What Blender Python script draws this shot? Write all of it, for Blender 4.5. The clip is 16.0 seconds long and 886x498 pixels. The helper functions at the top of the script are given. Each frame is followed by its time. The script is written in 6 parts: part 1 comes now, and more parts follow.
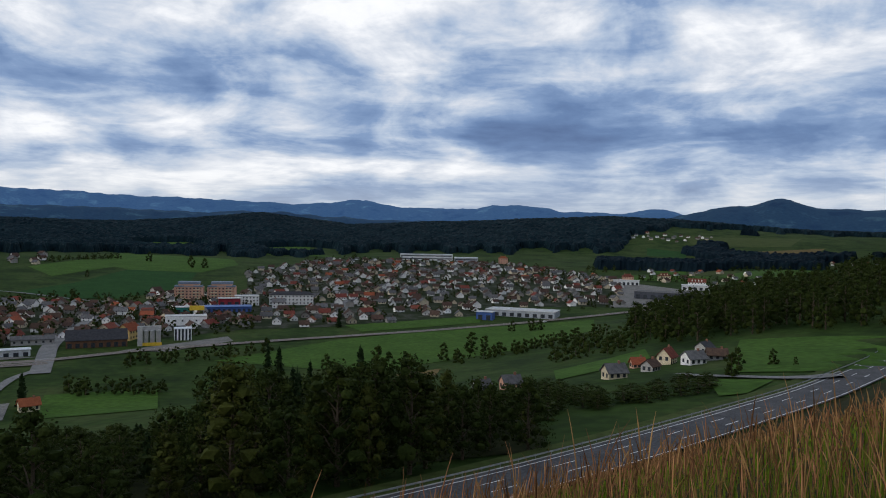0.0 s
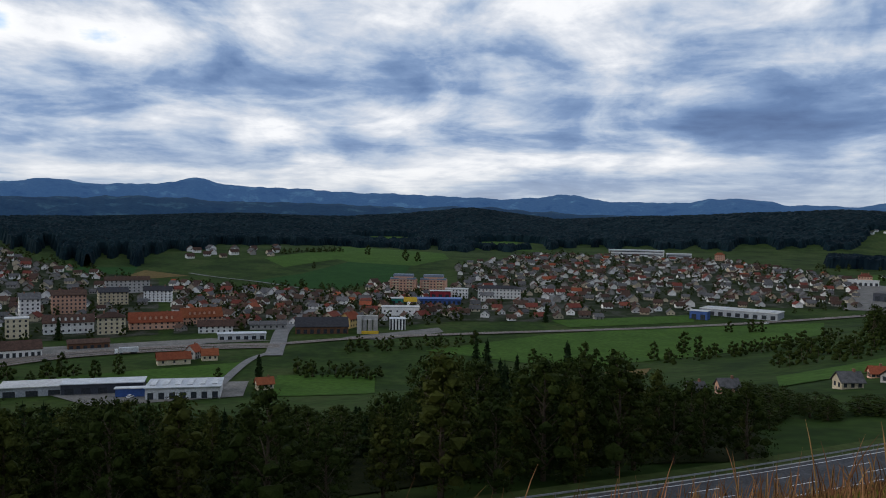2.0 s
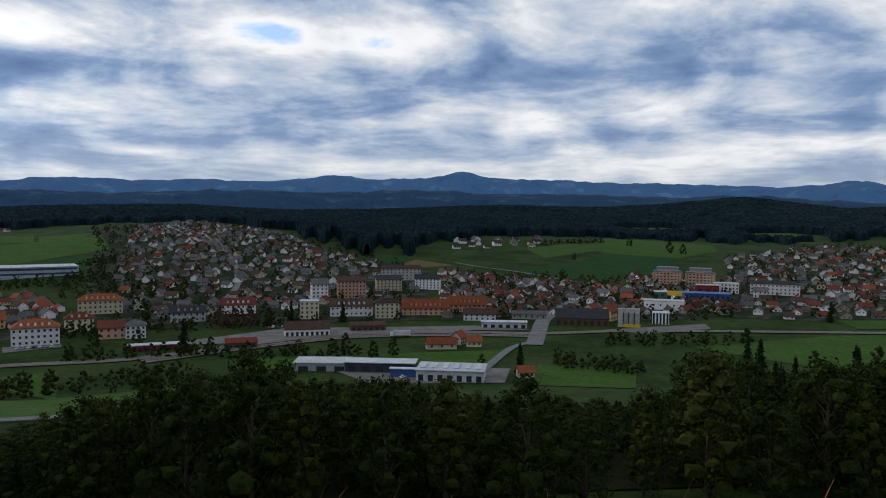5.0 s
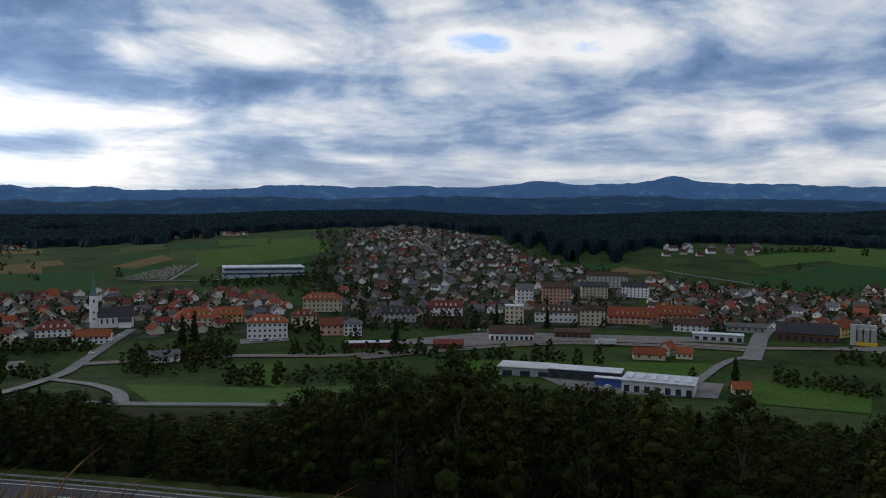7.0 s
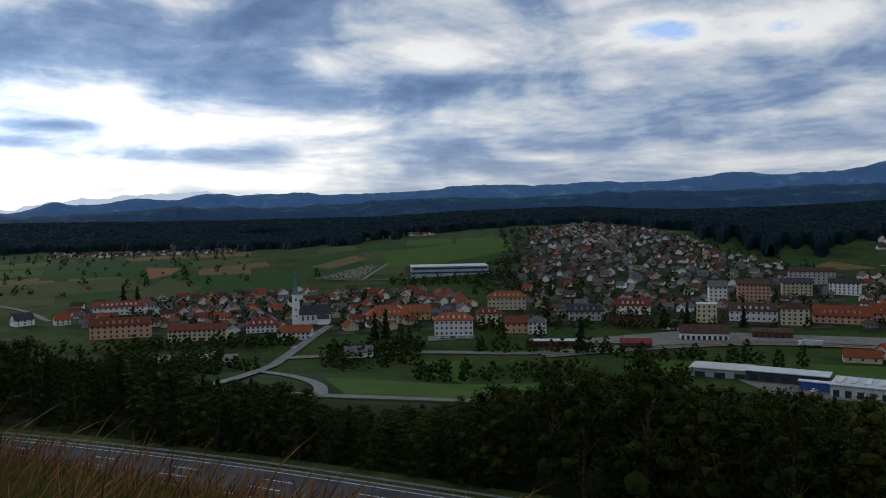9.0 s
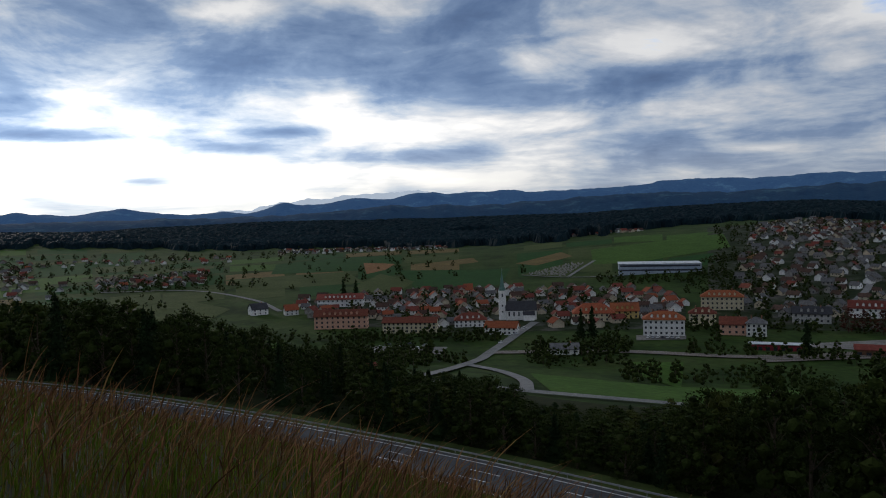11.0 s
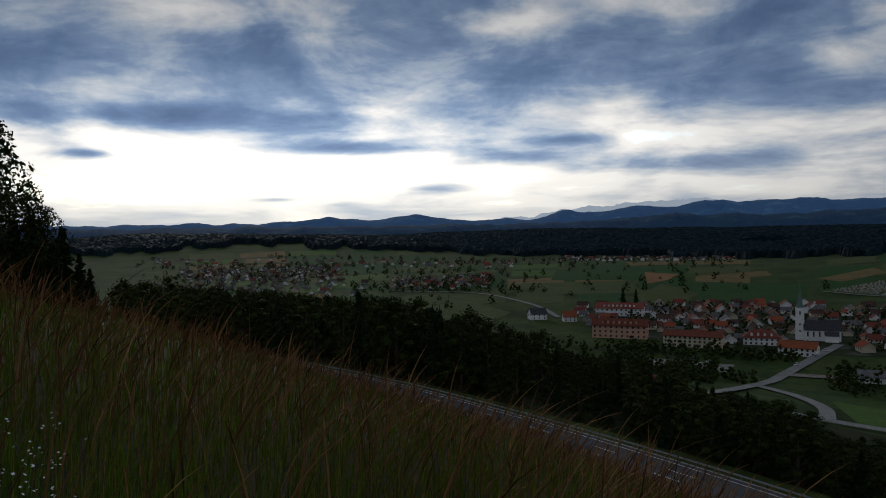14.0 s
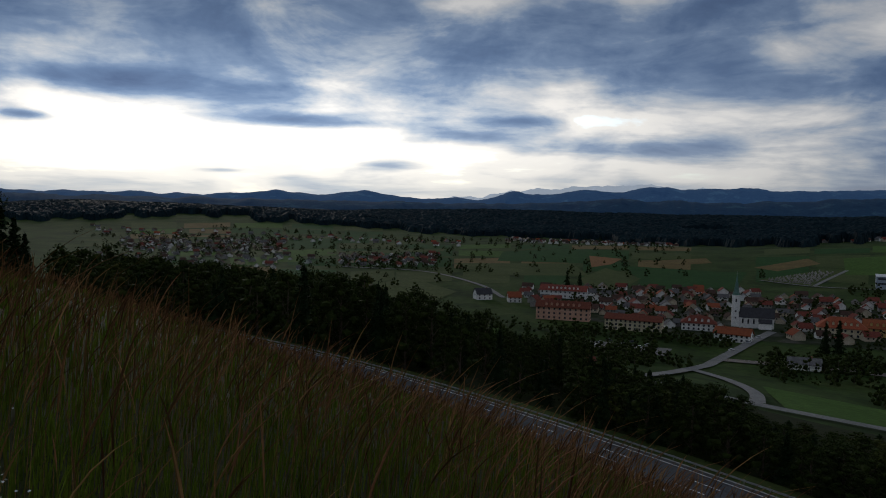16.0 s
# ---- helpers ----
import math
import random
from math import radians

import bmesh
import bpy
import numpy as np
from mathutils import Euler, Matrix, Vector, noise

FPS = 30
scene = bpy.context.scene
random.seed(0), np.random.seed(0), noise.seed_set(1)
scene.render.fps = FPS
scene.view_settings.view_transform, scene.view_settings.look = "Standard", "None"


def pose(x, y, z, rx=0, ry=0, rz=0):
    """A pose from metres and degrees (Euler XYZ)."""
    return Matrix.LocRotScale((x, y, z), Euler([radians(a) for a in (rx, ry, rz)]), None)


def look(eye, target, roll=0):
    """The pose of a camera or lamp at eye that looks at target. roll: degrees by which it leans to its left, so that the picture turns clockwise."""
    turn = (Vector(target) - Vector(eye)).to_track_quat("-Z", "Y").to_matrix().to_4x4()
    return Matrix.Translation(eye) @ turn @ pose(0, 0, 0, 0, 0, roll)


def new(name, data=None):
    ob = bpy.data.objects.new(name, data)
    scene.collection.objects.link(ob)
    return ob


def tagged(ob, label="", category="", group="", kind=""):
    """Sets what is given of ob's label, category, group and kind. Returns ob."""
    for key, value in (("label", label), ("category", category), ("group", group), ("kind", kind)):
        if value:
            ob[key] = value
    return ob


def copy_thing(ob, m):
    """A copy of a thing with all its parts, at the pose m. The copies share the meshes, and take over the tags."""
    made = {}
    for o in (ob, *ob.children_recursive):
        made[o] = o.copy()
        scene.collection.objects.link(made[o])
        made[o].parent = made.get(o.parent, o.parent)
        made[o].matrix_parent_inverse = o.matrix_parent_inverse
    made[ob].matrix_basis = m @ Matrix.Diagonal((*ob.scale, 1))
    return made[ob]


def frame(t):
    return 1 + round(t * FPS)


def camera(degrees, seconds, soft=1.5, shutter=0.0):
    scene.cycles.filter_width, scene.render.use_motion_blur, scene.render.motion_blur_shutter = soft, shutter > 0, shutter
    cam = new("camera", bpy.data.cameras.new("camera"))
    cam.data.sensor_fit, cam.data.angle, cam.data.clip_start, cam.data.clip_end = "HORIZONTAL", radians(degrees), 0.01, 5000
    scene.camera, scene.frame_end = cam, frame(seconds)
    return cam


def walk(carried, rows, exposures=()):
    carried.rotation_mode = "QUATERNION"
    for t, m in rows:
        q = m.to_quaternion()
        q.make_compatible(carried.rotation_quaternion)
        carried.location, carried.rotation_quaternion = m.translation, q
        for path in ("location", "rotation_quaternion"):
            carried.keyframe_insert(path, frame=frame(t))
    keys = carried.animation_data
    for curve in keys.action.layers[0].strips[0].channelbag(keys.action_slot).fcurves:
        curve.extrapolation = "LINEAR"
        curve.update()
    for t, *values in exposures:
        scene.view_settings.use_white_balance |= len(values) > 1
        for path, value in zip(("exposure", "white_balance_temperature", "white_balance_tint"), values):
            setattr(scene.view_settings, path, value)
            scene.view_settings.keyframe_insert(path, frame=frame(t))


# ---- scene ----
# The lookout stands at the origin, 83 m over the valley floor; y is the first view's direction, bearings turn to the left.
EYE = 83.0
ARM = 0.30  # the camera is held this far in front of the turning body
cam = camera(58.95, 16.0, soft=1.0)
ROWS = [  # seconds, bearing, pitch, lean
    (0.0, -0.00, -1.30, -0.97),
    (0.5, 4.64, -1.24, -0.60),
    (1.0, 8.53, -1.44, -0.76),
    (1.5, 12.52, -1.51, -0.42),
    (2.0, 15.06, -1.92, -0.96),
    (2.5, 18.57, -2.08, -0.95),
    (3.0, 21.41, -2.32, -0.58),
    (3.5, 25.47, -2.44, -0.57),
    (4.0, 28.73, -2.64, -0.61),
    (6.5, 44.16, -2.54, -0.54),
    (7.0, 48.87, -2.53, -0.60),
    (7.5, 52.28, -2.74, -0.28),
    (8.0, 55.56, -2.76, 0.12),
    (8.5, 58.56, -2.81, 0.56),
    (9.0, 62.20, -2.63, 0.94),
    (11.5, 81.02, -2.58, 1.29),
    (12.0, 85.03, -2.63, 1.00),
    (12.5, 88.99, -2.73, 1.13),
    (13.0, 91.66, -2.21, 0.83),
    (13.5, 93.89, -1.65, 0.67),
    (14.0, 97.41, -1.63, 0.75),
    (14.5, 99.15, -1.48, 0.62),
    (15.0, 99.78, -1.68, 0.36),
    (15.5, 97.81, -2.29, 0.25),
    (16.0, 93.59, -3.22, -1.38),
]
walk(cam, [(t, pose(0, 0, EYE, 0, 0, yaw) @ pose(0, ARM, 0, 90 + pitch) @ pose(0, 0, 0, 0, 0, -lean)) for t, yaw, pitch, lean in ROWS],
     exposures=[(t, stops, 6380, 11) for t, stops in ((0.0, 0.27), (4.0, 0.17), (7.0, 0.06), (9.0, -0.08), (12.5, -0.6), (14.5, -0.9), (16.0, -0.9))])


# ---- sky and light ----
def nd(tree, kind, **inputs):
    n = tree.nodes.new(kind)
    for k, v in inputs.items():
        key = int(k[1:]) if k[0] == "i" and k[1:].isdigit() else k.replace("_", " ")
        if isinstance(v, bpy.types.NodeSocket):
            tree.links.new(v, n.inputs[key])
        else:
            n.inputs[key].default_value = v
    return n


def calc(tree, op, a, b=0.0, c=0.0, clamp=False):
    n = tree.nodes.new("ShaderNodeMath")
    n.operation, n.use_clamp = op, clamp
    for i, v in enumerate((a, b, c)):
        if isinstance(v, bpy.types.NodeSocket):
            tree.links.new(v, n.inputs[i])
        else:
            n.inputs[i].default_value = v
    return n.outputs[0]


def blend(tree, fac, a, b, mode="MIX"):
    n = tree.nodes.new("ShaderNodeMix")
    n.data_type, n.blend_type = "RGBA", mode
    for i, v in ((0, fac), (6, a), (7, b)):
        if isinstance(v, bpy.types.NodeSocket):
            tree.links.new(v, n.inputs[i])
        else:
            n.inputs[i].default_value = v if i == 0 else (*v, 1)
    return n.outputs[2]


def ramp(tree, fac, stops):
    n = tree.nodes.new("ShaderNodeValToRGB")
    tree.links.new(fac, n.inputs[0])
    while len(n.color_ramp.elements) < len(stops):
        n.color_ramp.elements.new(0.5)
    for e, (p, c) in zip(n.color_ramp.elements, stops):
        e.position, e.color = p, (*c, 1) if len(c) == 3 else c
    return n.outputs[0]


SUN_BEARING, SUN_HEIGHT = 112.0, 13.0
world = bpy.data.worlds.new("sky")
scene.world = world
world.use_nodes = True
wt = world.node_tree
wt.nodes.clear()
ray = nd(wt, "ShaderNodeTexCoord").outputs["Generated"]
split = nd(wt, "ShaderNodeSeparateXYZ", Vector=ray)
sx, sy, sz = split.outputs
el = calc(wt, "MAXIMUM", sz, 0.0)
az = calc(wt, "MULTIPLY", calc(wt, "ARCTAN2", calc(wt, "MULTIPLY", sx, -1.0), sy), 180 / math.pi)
drop = calc(wt, "MULTIPLY", calc(wt, "LOGARITHM", calc(wt, "ADD", el, 0.08), math.e), 0.8)
deck = nd(wt, "ShaderNodeCombineXYZ", X=sx, Y=sy, Z=drop).outputs[0]


def billow(way, scale, detail, rough, bend):
    return nd(wt, "ShaderNodeTexNoise", Vector=way, Scale=scale, Detail=detail, Roughness=rough, Distortion=bend).outputs[0]


# long rolls of cloud, stretched along the horizon, with torn billows on them
rolls = nd(wt, "ShaderNodeMapping", Vector=deck, Scale=(0.95, 0.95, 0.72)).outputs[0]
above = nd(wt, "ShaderNodeMapping", Vector=rolls, Location=(0.0, 0.0, 0.035)).outputs[0]
puffs = billow(rolls, 6.0, 10.0, 0.56, 0.45)
puffs_above = billow(above, 6.0, 5.0, 0.56, 0.45)
masses = billow(deck, 1.9, 3.0, 0.5, 0.0)
streak = billow(nd(wt, "ShaderNodeMapping", Vector=deck, Scale=(0.8, 0.8, 1.15)).outputs[0], 11.0, 6.0, 0.58, 0.6)
tufts = billow(rolls, 21.0, 6.0, 0.62, 0.3)
cover = calc(wt, "ADD", calc(wt, "ADD", calc(wt, "MULTIPLY", puffs, 0.80), calc(wt, "MULTIPLY", tufts, 0.12)),
             calc(wt, "ADD", calc(wt, "MULTIPLY", masses, 0.34), calc(wt, "MULTIPLY", streak, 0.20)))
cover = calc(wt, "ADD", calc(wt, "MULTIPLY", calc(wt, "SUBTRACT", cover, 0.73), 1.42), 0.462)
rim = calc(wt, "MULTIPLY", calc(wt, "SUBTRACT", puffs, puffs_above), 0.55)
cover = calc(wt, "SUBTRACT", cover, rim)


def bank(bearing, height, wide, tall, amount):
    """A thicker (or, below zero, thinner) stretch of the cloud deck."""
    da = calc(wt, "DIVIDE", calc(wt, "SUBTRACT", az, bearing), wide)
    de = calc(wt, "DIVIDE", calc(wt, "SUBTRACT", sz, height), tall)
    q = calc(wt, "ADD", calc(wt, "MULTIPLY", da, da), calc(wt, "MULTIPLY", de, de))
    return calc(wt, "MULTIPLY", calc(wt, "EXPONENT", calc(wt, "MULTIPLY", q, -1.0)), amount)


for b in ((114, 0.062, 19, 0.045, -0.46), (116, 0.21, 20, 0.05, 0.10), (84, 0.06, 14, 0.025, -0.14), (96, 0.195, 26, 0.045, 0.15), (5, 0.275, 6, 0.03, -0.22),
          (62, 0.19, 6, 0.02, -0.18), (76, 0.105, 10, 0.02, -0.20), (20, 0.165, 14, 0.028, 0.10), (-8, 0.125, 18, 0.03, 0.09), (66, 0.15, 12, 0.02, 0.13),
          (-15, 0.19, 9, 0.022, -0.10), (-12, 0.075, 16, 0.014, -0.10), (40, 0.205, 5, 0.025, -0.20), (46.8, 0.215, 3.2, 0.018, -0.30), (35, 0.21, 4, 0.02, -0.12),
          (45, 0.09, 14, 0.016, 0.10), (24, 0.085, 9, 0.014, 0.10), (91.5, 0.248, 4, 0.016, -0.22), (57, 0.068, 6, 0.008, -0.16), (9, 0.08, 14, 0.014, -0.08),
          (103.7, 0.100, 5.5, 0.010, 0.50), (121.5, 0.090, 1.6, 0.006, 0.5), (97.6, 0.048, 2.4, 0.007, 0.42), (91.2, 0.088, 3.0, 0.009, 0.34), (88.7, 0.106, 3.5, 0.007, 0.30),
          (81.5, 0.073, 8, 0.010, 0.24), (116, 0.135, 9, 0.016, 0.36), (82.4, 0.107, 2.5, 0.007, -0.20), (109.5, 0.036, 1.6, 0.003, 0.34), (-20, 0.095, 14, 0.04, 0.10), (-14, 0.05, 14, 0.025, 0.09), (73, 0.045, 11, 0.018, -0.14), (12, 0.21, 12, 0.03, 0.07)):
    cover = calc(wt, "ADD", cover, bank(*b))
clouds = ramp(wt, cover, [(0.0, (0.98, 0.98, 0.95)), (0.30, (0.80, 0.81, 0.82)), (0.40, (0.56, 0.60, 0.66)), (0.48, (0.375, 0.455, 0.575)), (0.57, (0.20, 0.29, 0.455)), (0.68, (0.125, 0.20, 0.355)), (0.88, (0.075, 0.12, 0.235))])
sky = wt.nodes.new("ShaderNodeTexSky")
sky.sky_type, sky.sun_disc = "NISHITA", False
sky.sun_elevation, sky.sun_rotation = radians(SUN_HEIGHT), radians(-SUN_BEARING)
clear = blend(wt, 1.0, sky.outputs[0], (0.10, 0.15, 0.24), "MULTIPLY")
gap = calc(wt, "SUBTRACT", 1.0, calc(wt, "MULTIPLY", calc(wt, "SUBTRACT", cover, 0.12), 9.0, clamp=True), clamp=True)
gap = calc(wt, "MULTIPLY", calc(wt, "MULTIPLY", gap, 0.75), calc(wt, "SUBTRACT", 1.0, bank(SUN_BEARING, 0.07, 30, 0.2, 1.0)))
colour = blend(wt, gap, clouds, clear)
low = calc(wt, "EXPONENT", calc(wt, "MULTIPLY", calc(wt, "POWER", calc(wt, "DIVIDE", el, 0.06), 2.0), -1.0))
colour = blend(wt, calc(wt, "MULTIPLY", low, 0.42), colour, (0.60, 0.61, 0.58))
glow = bank(SUN_BEARING - 5, 0.085, 31, 0.12, 1.0)
colour = blend(wt, 1.0, colour, blend(wt, glow, (1, 1, 1), (2.9, 2.75, 2.5)), "MULTIPLY")
bg = nd(wt, "ShaderNodeBackground", Color=colour, Strength=1.0)
wt.links.new(bg.outputs[0], nd(wt, "ShaderNodeOutputWorld").inputs[0])

sun = new("sun", bpy.data.lights.new("sun", "SUN"))
sun.data.energy, sun.data.angle, sun.data.color = 0.9, radians(14), (1.0, 0.93, 0.82)
sun_way = Vector((-math.sin(radians(SUN_BEARING)), math.cos(radians(SUN_BEARING)), math.tan(radians(SUN_HEIGHT))))
sun.matrix_world = look(sun_way * 300, (0, 0, 0))


# ---- materials ----
def surface(name, tints, size=1.0, rough=0.8, bump=0.0, fine=0.0, random_tint=0.0, metal=0.0, island=False):
    """A surface with tints mixed by noise of that size in metres, finer grain on top, and a shift of tone from object to object."""
    m = bpy.data.materials.new(name)
    m.use_nodes = True
    t = m.node_tree
    bsdf = t.nodes["Principled BSDF"]
    at = nd(t, "ShaderNodeNewGeometry").outputs["Position"] if size > 3 else nd(t, "ShaderNodeTexCoord").outputs["Object"]
    big = nd(t, "ShaderNodeTexNoise", Vector=at, Scale=1.0 / size, Detail=4.0, Roughness=0.6).outputs[0]
    n = len(tints)
    c = ramp(t, big, [(0.32 + 0.36 * i / max(n - 1, 1), x) for i, x in enumerate(tints)])
    small = nd(t, "ShaderNodeTexNoise", Vector=at, Scale=9.0 / size, Detail=3.0).outputs[0]
    c = blend(t, 1.0, c, ramp(t, small, [(0.3, (0.72, 0.72, 0.72)), (0.7, (1.22, 1.22, 1.22))]), "MULTIPLY")
    if random_tint:
        r = nd(t, "ShaderNodeNewGeometry").outputs["Random Per Island"] if island else nd(t, "ShaderNodeObjectInfo").outputs["Random"]
        v = calc(t, "ADD", calc(t, "MULTIPLY", r, 2 * random_tint), 1 - random_tint)
        hue = calc(t, "ADD", 0.5, calc(t, "MULTIPLY", calc(t, "SUBTRACT", calc(t, "FRACT", calc(t, "MULTIPLY", r, 7.3)), 0.5), 0.05 * random_tint))
        c = nd(t, "ShaderNodeHueSaturation", Hue=hue, Value=v, Color=c).outputs[0]
    t.links.new(c, bsdf.inputs["Base Color"])
    bsdf.inputs["Roughness"].default_value, bsdf.inputs["Metallic"].default_value = rough, metal
    bsdf.inputs["Specular IOR Level"].default_value = 0.25 if rough < 0.6 else 0.06 if rough < 0.9 else 0.05
    if bump:
        b = nd(t, "ShaderNodeBump", Strength=bump, Distance=0.1 * size, Height=small)
        t.links.new(b.outputs[0], bsdf.inputs["Normal"])
    return m


def leafy(name, dark, light, size, tint=0.25, island=True, gloss=0.015):
    m = surface(name, [dark, light], size, rough=0.65, random_tint=tint, island=island)
    m.node_tree.nodes["Principled BSDF"].inputs["Specular IOR Level"].default_value = gloss
    return m


M_GROUND = surface("meadow_ground", [(0.012, 0.025, 0.005), (0.025, 0.047, 0.009), (0.042, 0.058, 0.016)], 45, 0.95)
M_SLOPE = surface("slope_soil", [(0.012, 0.017, 0.004), (0.026, 0.024, 0.007)], 2.5, 0.95)
M_FIELDS = {
    "bright": surface("bright_meadow", [(0.034, 0.074, 0.011), (0.050, 0.098, 0.016)], 25, 0.95),
    "deep": surface("maize_field", [(0.012, 0.044, 0.009), (0.018, 0.058, 0.012)], 18, 0.95),
    "pale": surface("pale_meadow", [(0.038, 0.054, 0.015), (0.056, 0.072, 0.021)], 22, 0.95),
    "tan": surface("stubble_field", [(0.095, 0.068, 0.026), (0.135, 0.098, 0.038)], 20, 0.95),
    "soil": surface("ploughed_soil", [(0.15, 0.075, 0.032), (0.20, 0.105, 0.045)], 16, 0.95),
    "yard": surface("gravel_yard", [(0.12, 0.115, 0.105), (0.20, 0.19, 0.175)], 9, 0.9),
}
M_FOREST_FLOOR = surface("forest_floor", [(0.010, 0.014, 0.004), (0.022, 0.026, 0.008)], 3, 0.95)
# Garden and path tones, darkened to stand for shadows between the houses.
M_SHADED_GARDENS = surface("garden_ground", [(0.010, 0.017, 0.006), (0.020, 0.029, 0.011), (0.070, 0.066, 0.058)], 18, 0.95)
M_ASPHALT = surface("asphalt", [(0.055, 0.055, 0.058), (0.085, 0.085, 0.088)], 4, 0.85)
M_LANE = surface("pale_asphalt", [(0.13, 0.13, 0.125), (0.20, 0.195, 0.19)], 6, 0.85)
M_PAINT = surface("road_paint", [(0.62, 0.62, 0.60), (0.78, 0.78, 0.76)], 1, 0.6)
M_STEEL = surface("galvanised_steel", [(0.20, 0.205, 0.21), (0.30, 0.305, 0.31)], 1, 0.6, metal=0.2)
M_BALLAST = surface("rail_ballast", [(0.13, 0.11, 0.095), (0.20, 0.175, 0.15)], 5, 0.95)
M_BARK = surface("bark", [(0.05, 0.037, 0.026), (0.10, 0.078, 0.058)], 0.6, 0.95, bump=0.6)
M_LEAF = leafy("broad_leaves", (0.012, 0.019, 0.004), (0.031, 0.043, 0.010), 3.0)
M_LEAF_PALE = leafy("pale_leaves", (0.024, 0.031, 0.006), (0.050, 0.056, 0.013), 3.0)
M_NEEDLE = leafy("needles", (0.009, 0.018, 0.007), (0.020, 0.035, 0.012), 3.0)
# Far forest: the blue of the haze is mixed into its base colour.
M_HAZED_WOODS = leafy("far_canopy", (0.0034, 0.0085, 0.0125), (0.0085, 0.0175, 0.0220), 70.0, 0.35, gloss=0.006)
M_RED_LEAF = leafy("copper_leaves", (0.045, 0.018, 0.014), (0.080, 0.032, 0.022), 3.0)


def hazed_hills_stuff(name, lit, haze_glow):
    """Far wooded hills: their own green, and an emission painted on in place of air haze."""
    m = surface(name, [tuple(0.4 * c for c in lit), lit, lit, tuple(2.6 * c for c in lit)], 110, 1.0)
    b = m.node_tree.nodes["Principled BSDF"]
    b.inputs["Emission Color"].default_value, b.inputs["Emission Strength"].default_value = (*haze_glow, 1), 1.0
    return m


# ---- mesh helpers ----
def link_mesh(name, verts, faces, mats, parent=None, label="", slots=None, smooth=False):
    me = bpy.data.meshes.new(name)
    if isinstance(verts, np.ndarray):
        verts = verts.tolist()
    if isinstance(faces, np.ndarray):
        faces = faces.tolist()
    me.from_pydata(verts, [], faces)
    for m in mats if isinstance(mats, (list, tuple)) else [mats]:
        me.materials.append(m)
    if slots is not None:
        me.polygons.foreach_set("material_index", np.asarray(slots, dtype=np.int32))
    if smooth:
        me.polygons.foreach_set("use_smooth", np.ones(len(me.polygons), dtype=bool))
    ob = new(name, me)
    if parent:
        ob.parent = parent
    if label:
        tagged(ob, label)
    return ob


def part(name, bm, material, parent, label=""):
    me = bpy.data.meshes.new(name)
    bm.to_mesh(me)
    bm.free()
    me.materials.append(material)
    ob = new(name, me)
    ob.parent = parent
    if label:
        tagged(ob, label)
    return ob


def box_bm(bm, x0, x1, y0, y1, z0, z1):
    v = [bm.verts.new((x, y, z)) for z in (z0, z1) for x, y in ((x0, y0), (x1, y0), (x1, y1), (x0, y1))]
    for f in ((3, 2, 1, 0), (4, 5, 6, 7), (0, 1, 5, 4), (1, 2, 6, 5), (2, 3, 7, 6), (3, 0, 4, 7)):
        bm.faces.new([v[i] for i in f])
    return bm


def boxes(*sizes):
    bm = bmesh.new()
    for s in sizes:
        box_bm(bm, *s)
    return bm


def smooth01(v):
    v = np.clip(v, 0, 1)
    return v * v * (3 - 2 * v)


# ---- the lie of the land ----
ROAD_Z = 41.0
ROAD_KEYS = np.array([(330, 545), (245, 410), (169, 298), (112, 232), (73, 194), (12, 140), (-55, 89), (-97, 58), (-136, 28), (-176, -8), (-212, -46), (-244, -90), (-272, -140), (-300, -200), (-330, -280)], float)


def spline(keys, per=14):
    """A smooth line through the keys."""
    k = np.vstack([2 * keys[0] - keys[1], keys, 2 * keys[-1] - keys[-2]])
    out = []
    for i in range(1, len(k) - 2):
        for s in np.arange(per) / per:
            a, b, c, d = k[i - 1:i + 3]
            out.append(0.5 * (2 * b + (c - a) * s + (2 * a - 5 * b + 4 * c - d) * s * s + (3 * b - a - 3 * c + d) * s ** 3))
    out.append(k[-2])
    return np.array(out)


ROAD_EDGE = spline(ROAD_KEYS)  # the outer edge; the road lies on the lookout's side of it


def beyond_road(x, y):
    """Signed distance past the road's outer edge, and along it the nearest place."""
    p = np.stack([np.ravel(x), np.ravel(y)], 1)
    out = np.empty(len(p))
    a, b = ROAD_EDGE[:-1], ROAD_EDGE[1:]
    ab = b - a
    l2 = (ab ** 2).sum(1)
    for i in range(0, len(p), 20000):
        q = p[i:i + 20000, None, :] - a[None]
        s = np.clip((q * ab).sum(2) / l2, 0, 1)
        d = q - s[..., None] * ab
        dd = (d ** 2).sum(2)
        j = dd.argmin(1)
        k = np.arange(len(j))
        side = np.sign(ab[j, 0] * q[k, j, 1] - ab[j, 1] * q[k, j, 0])
        out[i:i + 20000] = -side * np.sqrt(dd[k, j])
    return out.reshape(np.shape(x))


def by_bearing(bearing, pairs):
    k, v = zip(*pairs)
    return np.interp(bearing, k, v)


ROAD_WIDTH = 13.0
RISE = ((-45, 24), (-5, 26), (20, 36), (38, 42), (51, 62), (62, 44), (74, 20), (95, 15), (135, 14))
RIDGE = ((-45, 95), (-20, 105), (-12, 118), (0, 106), (7, 86), (13, 118), (22, 84), (40, 76), (52, 78), (60, 62), (80, 55), (100, 50), (135, 55))


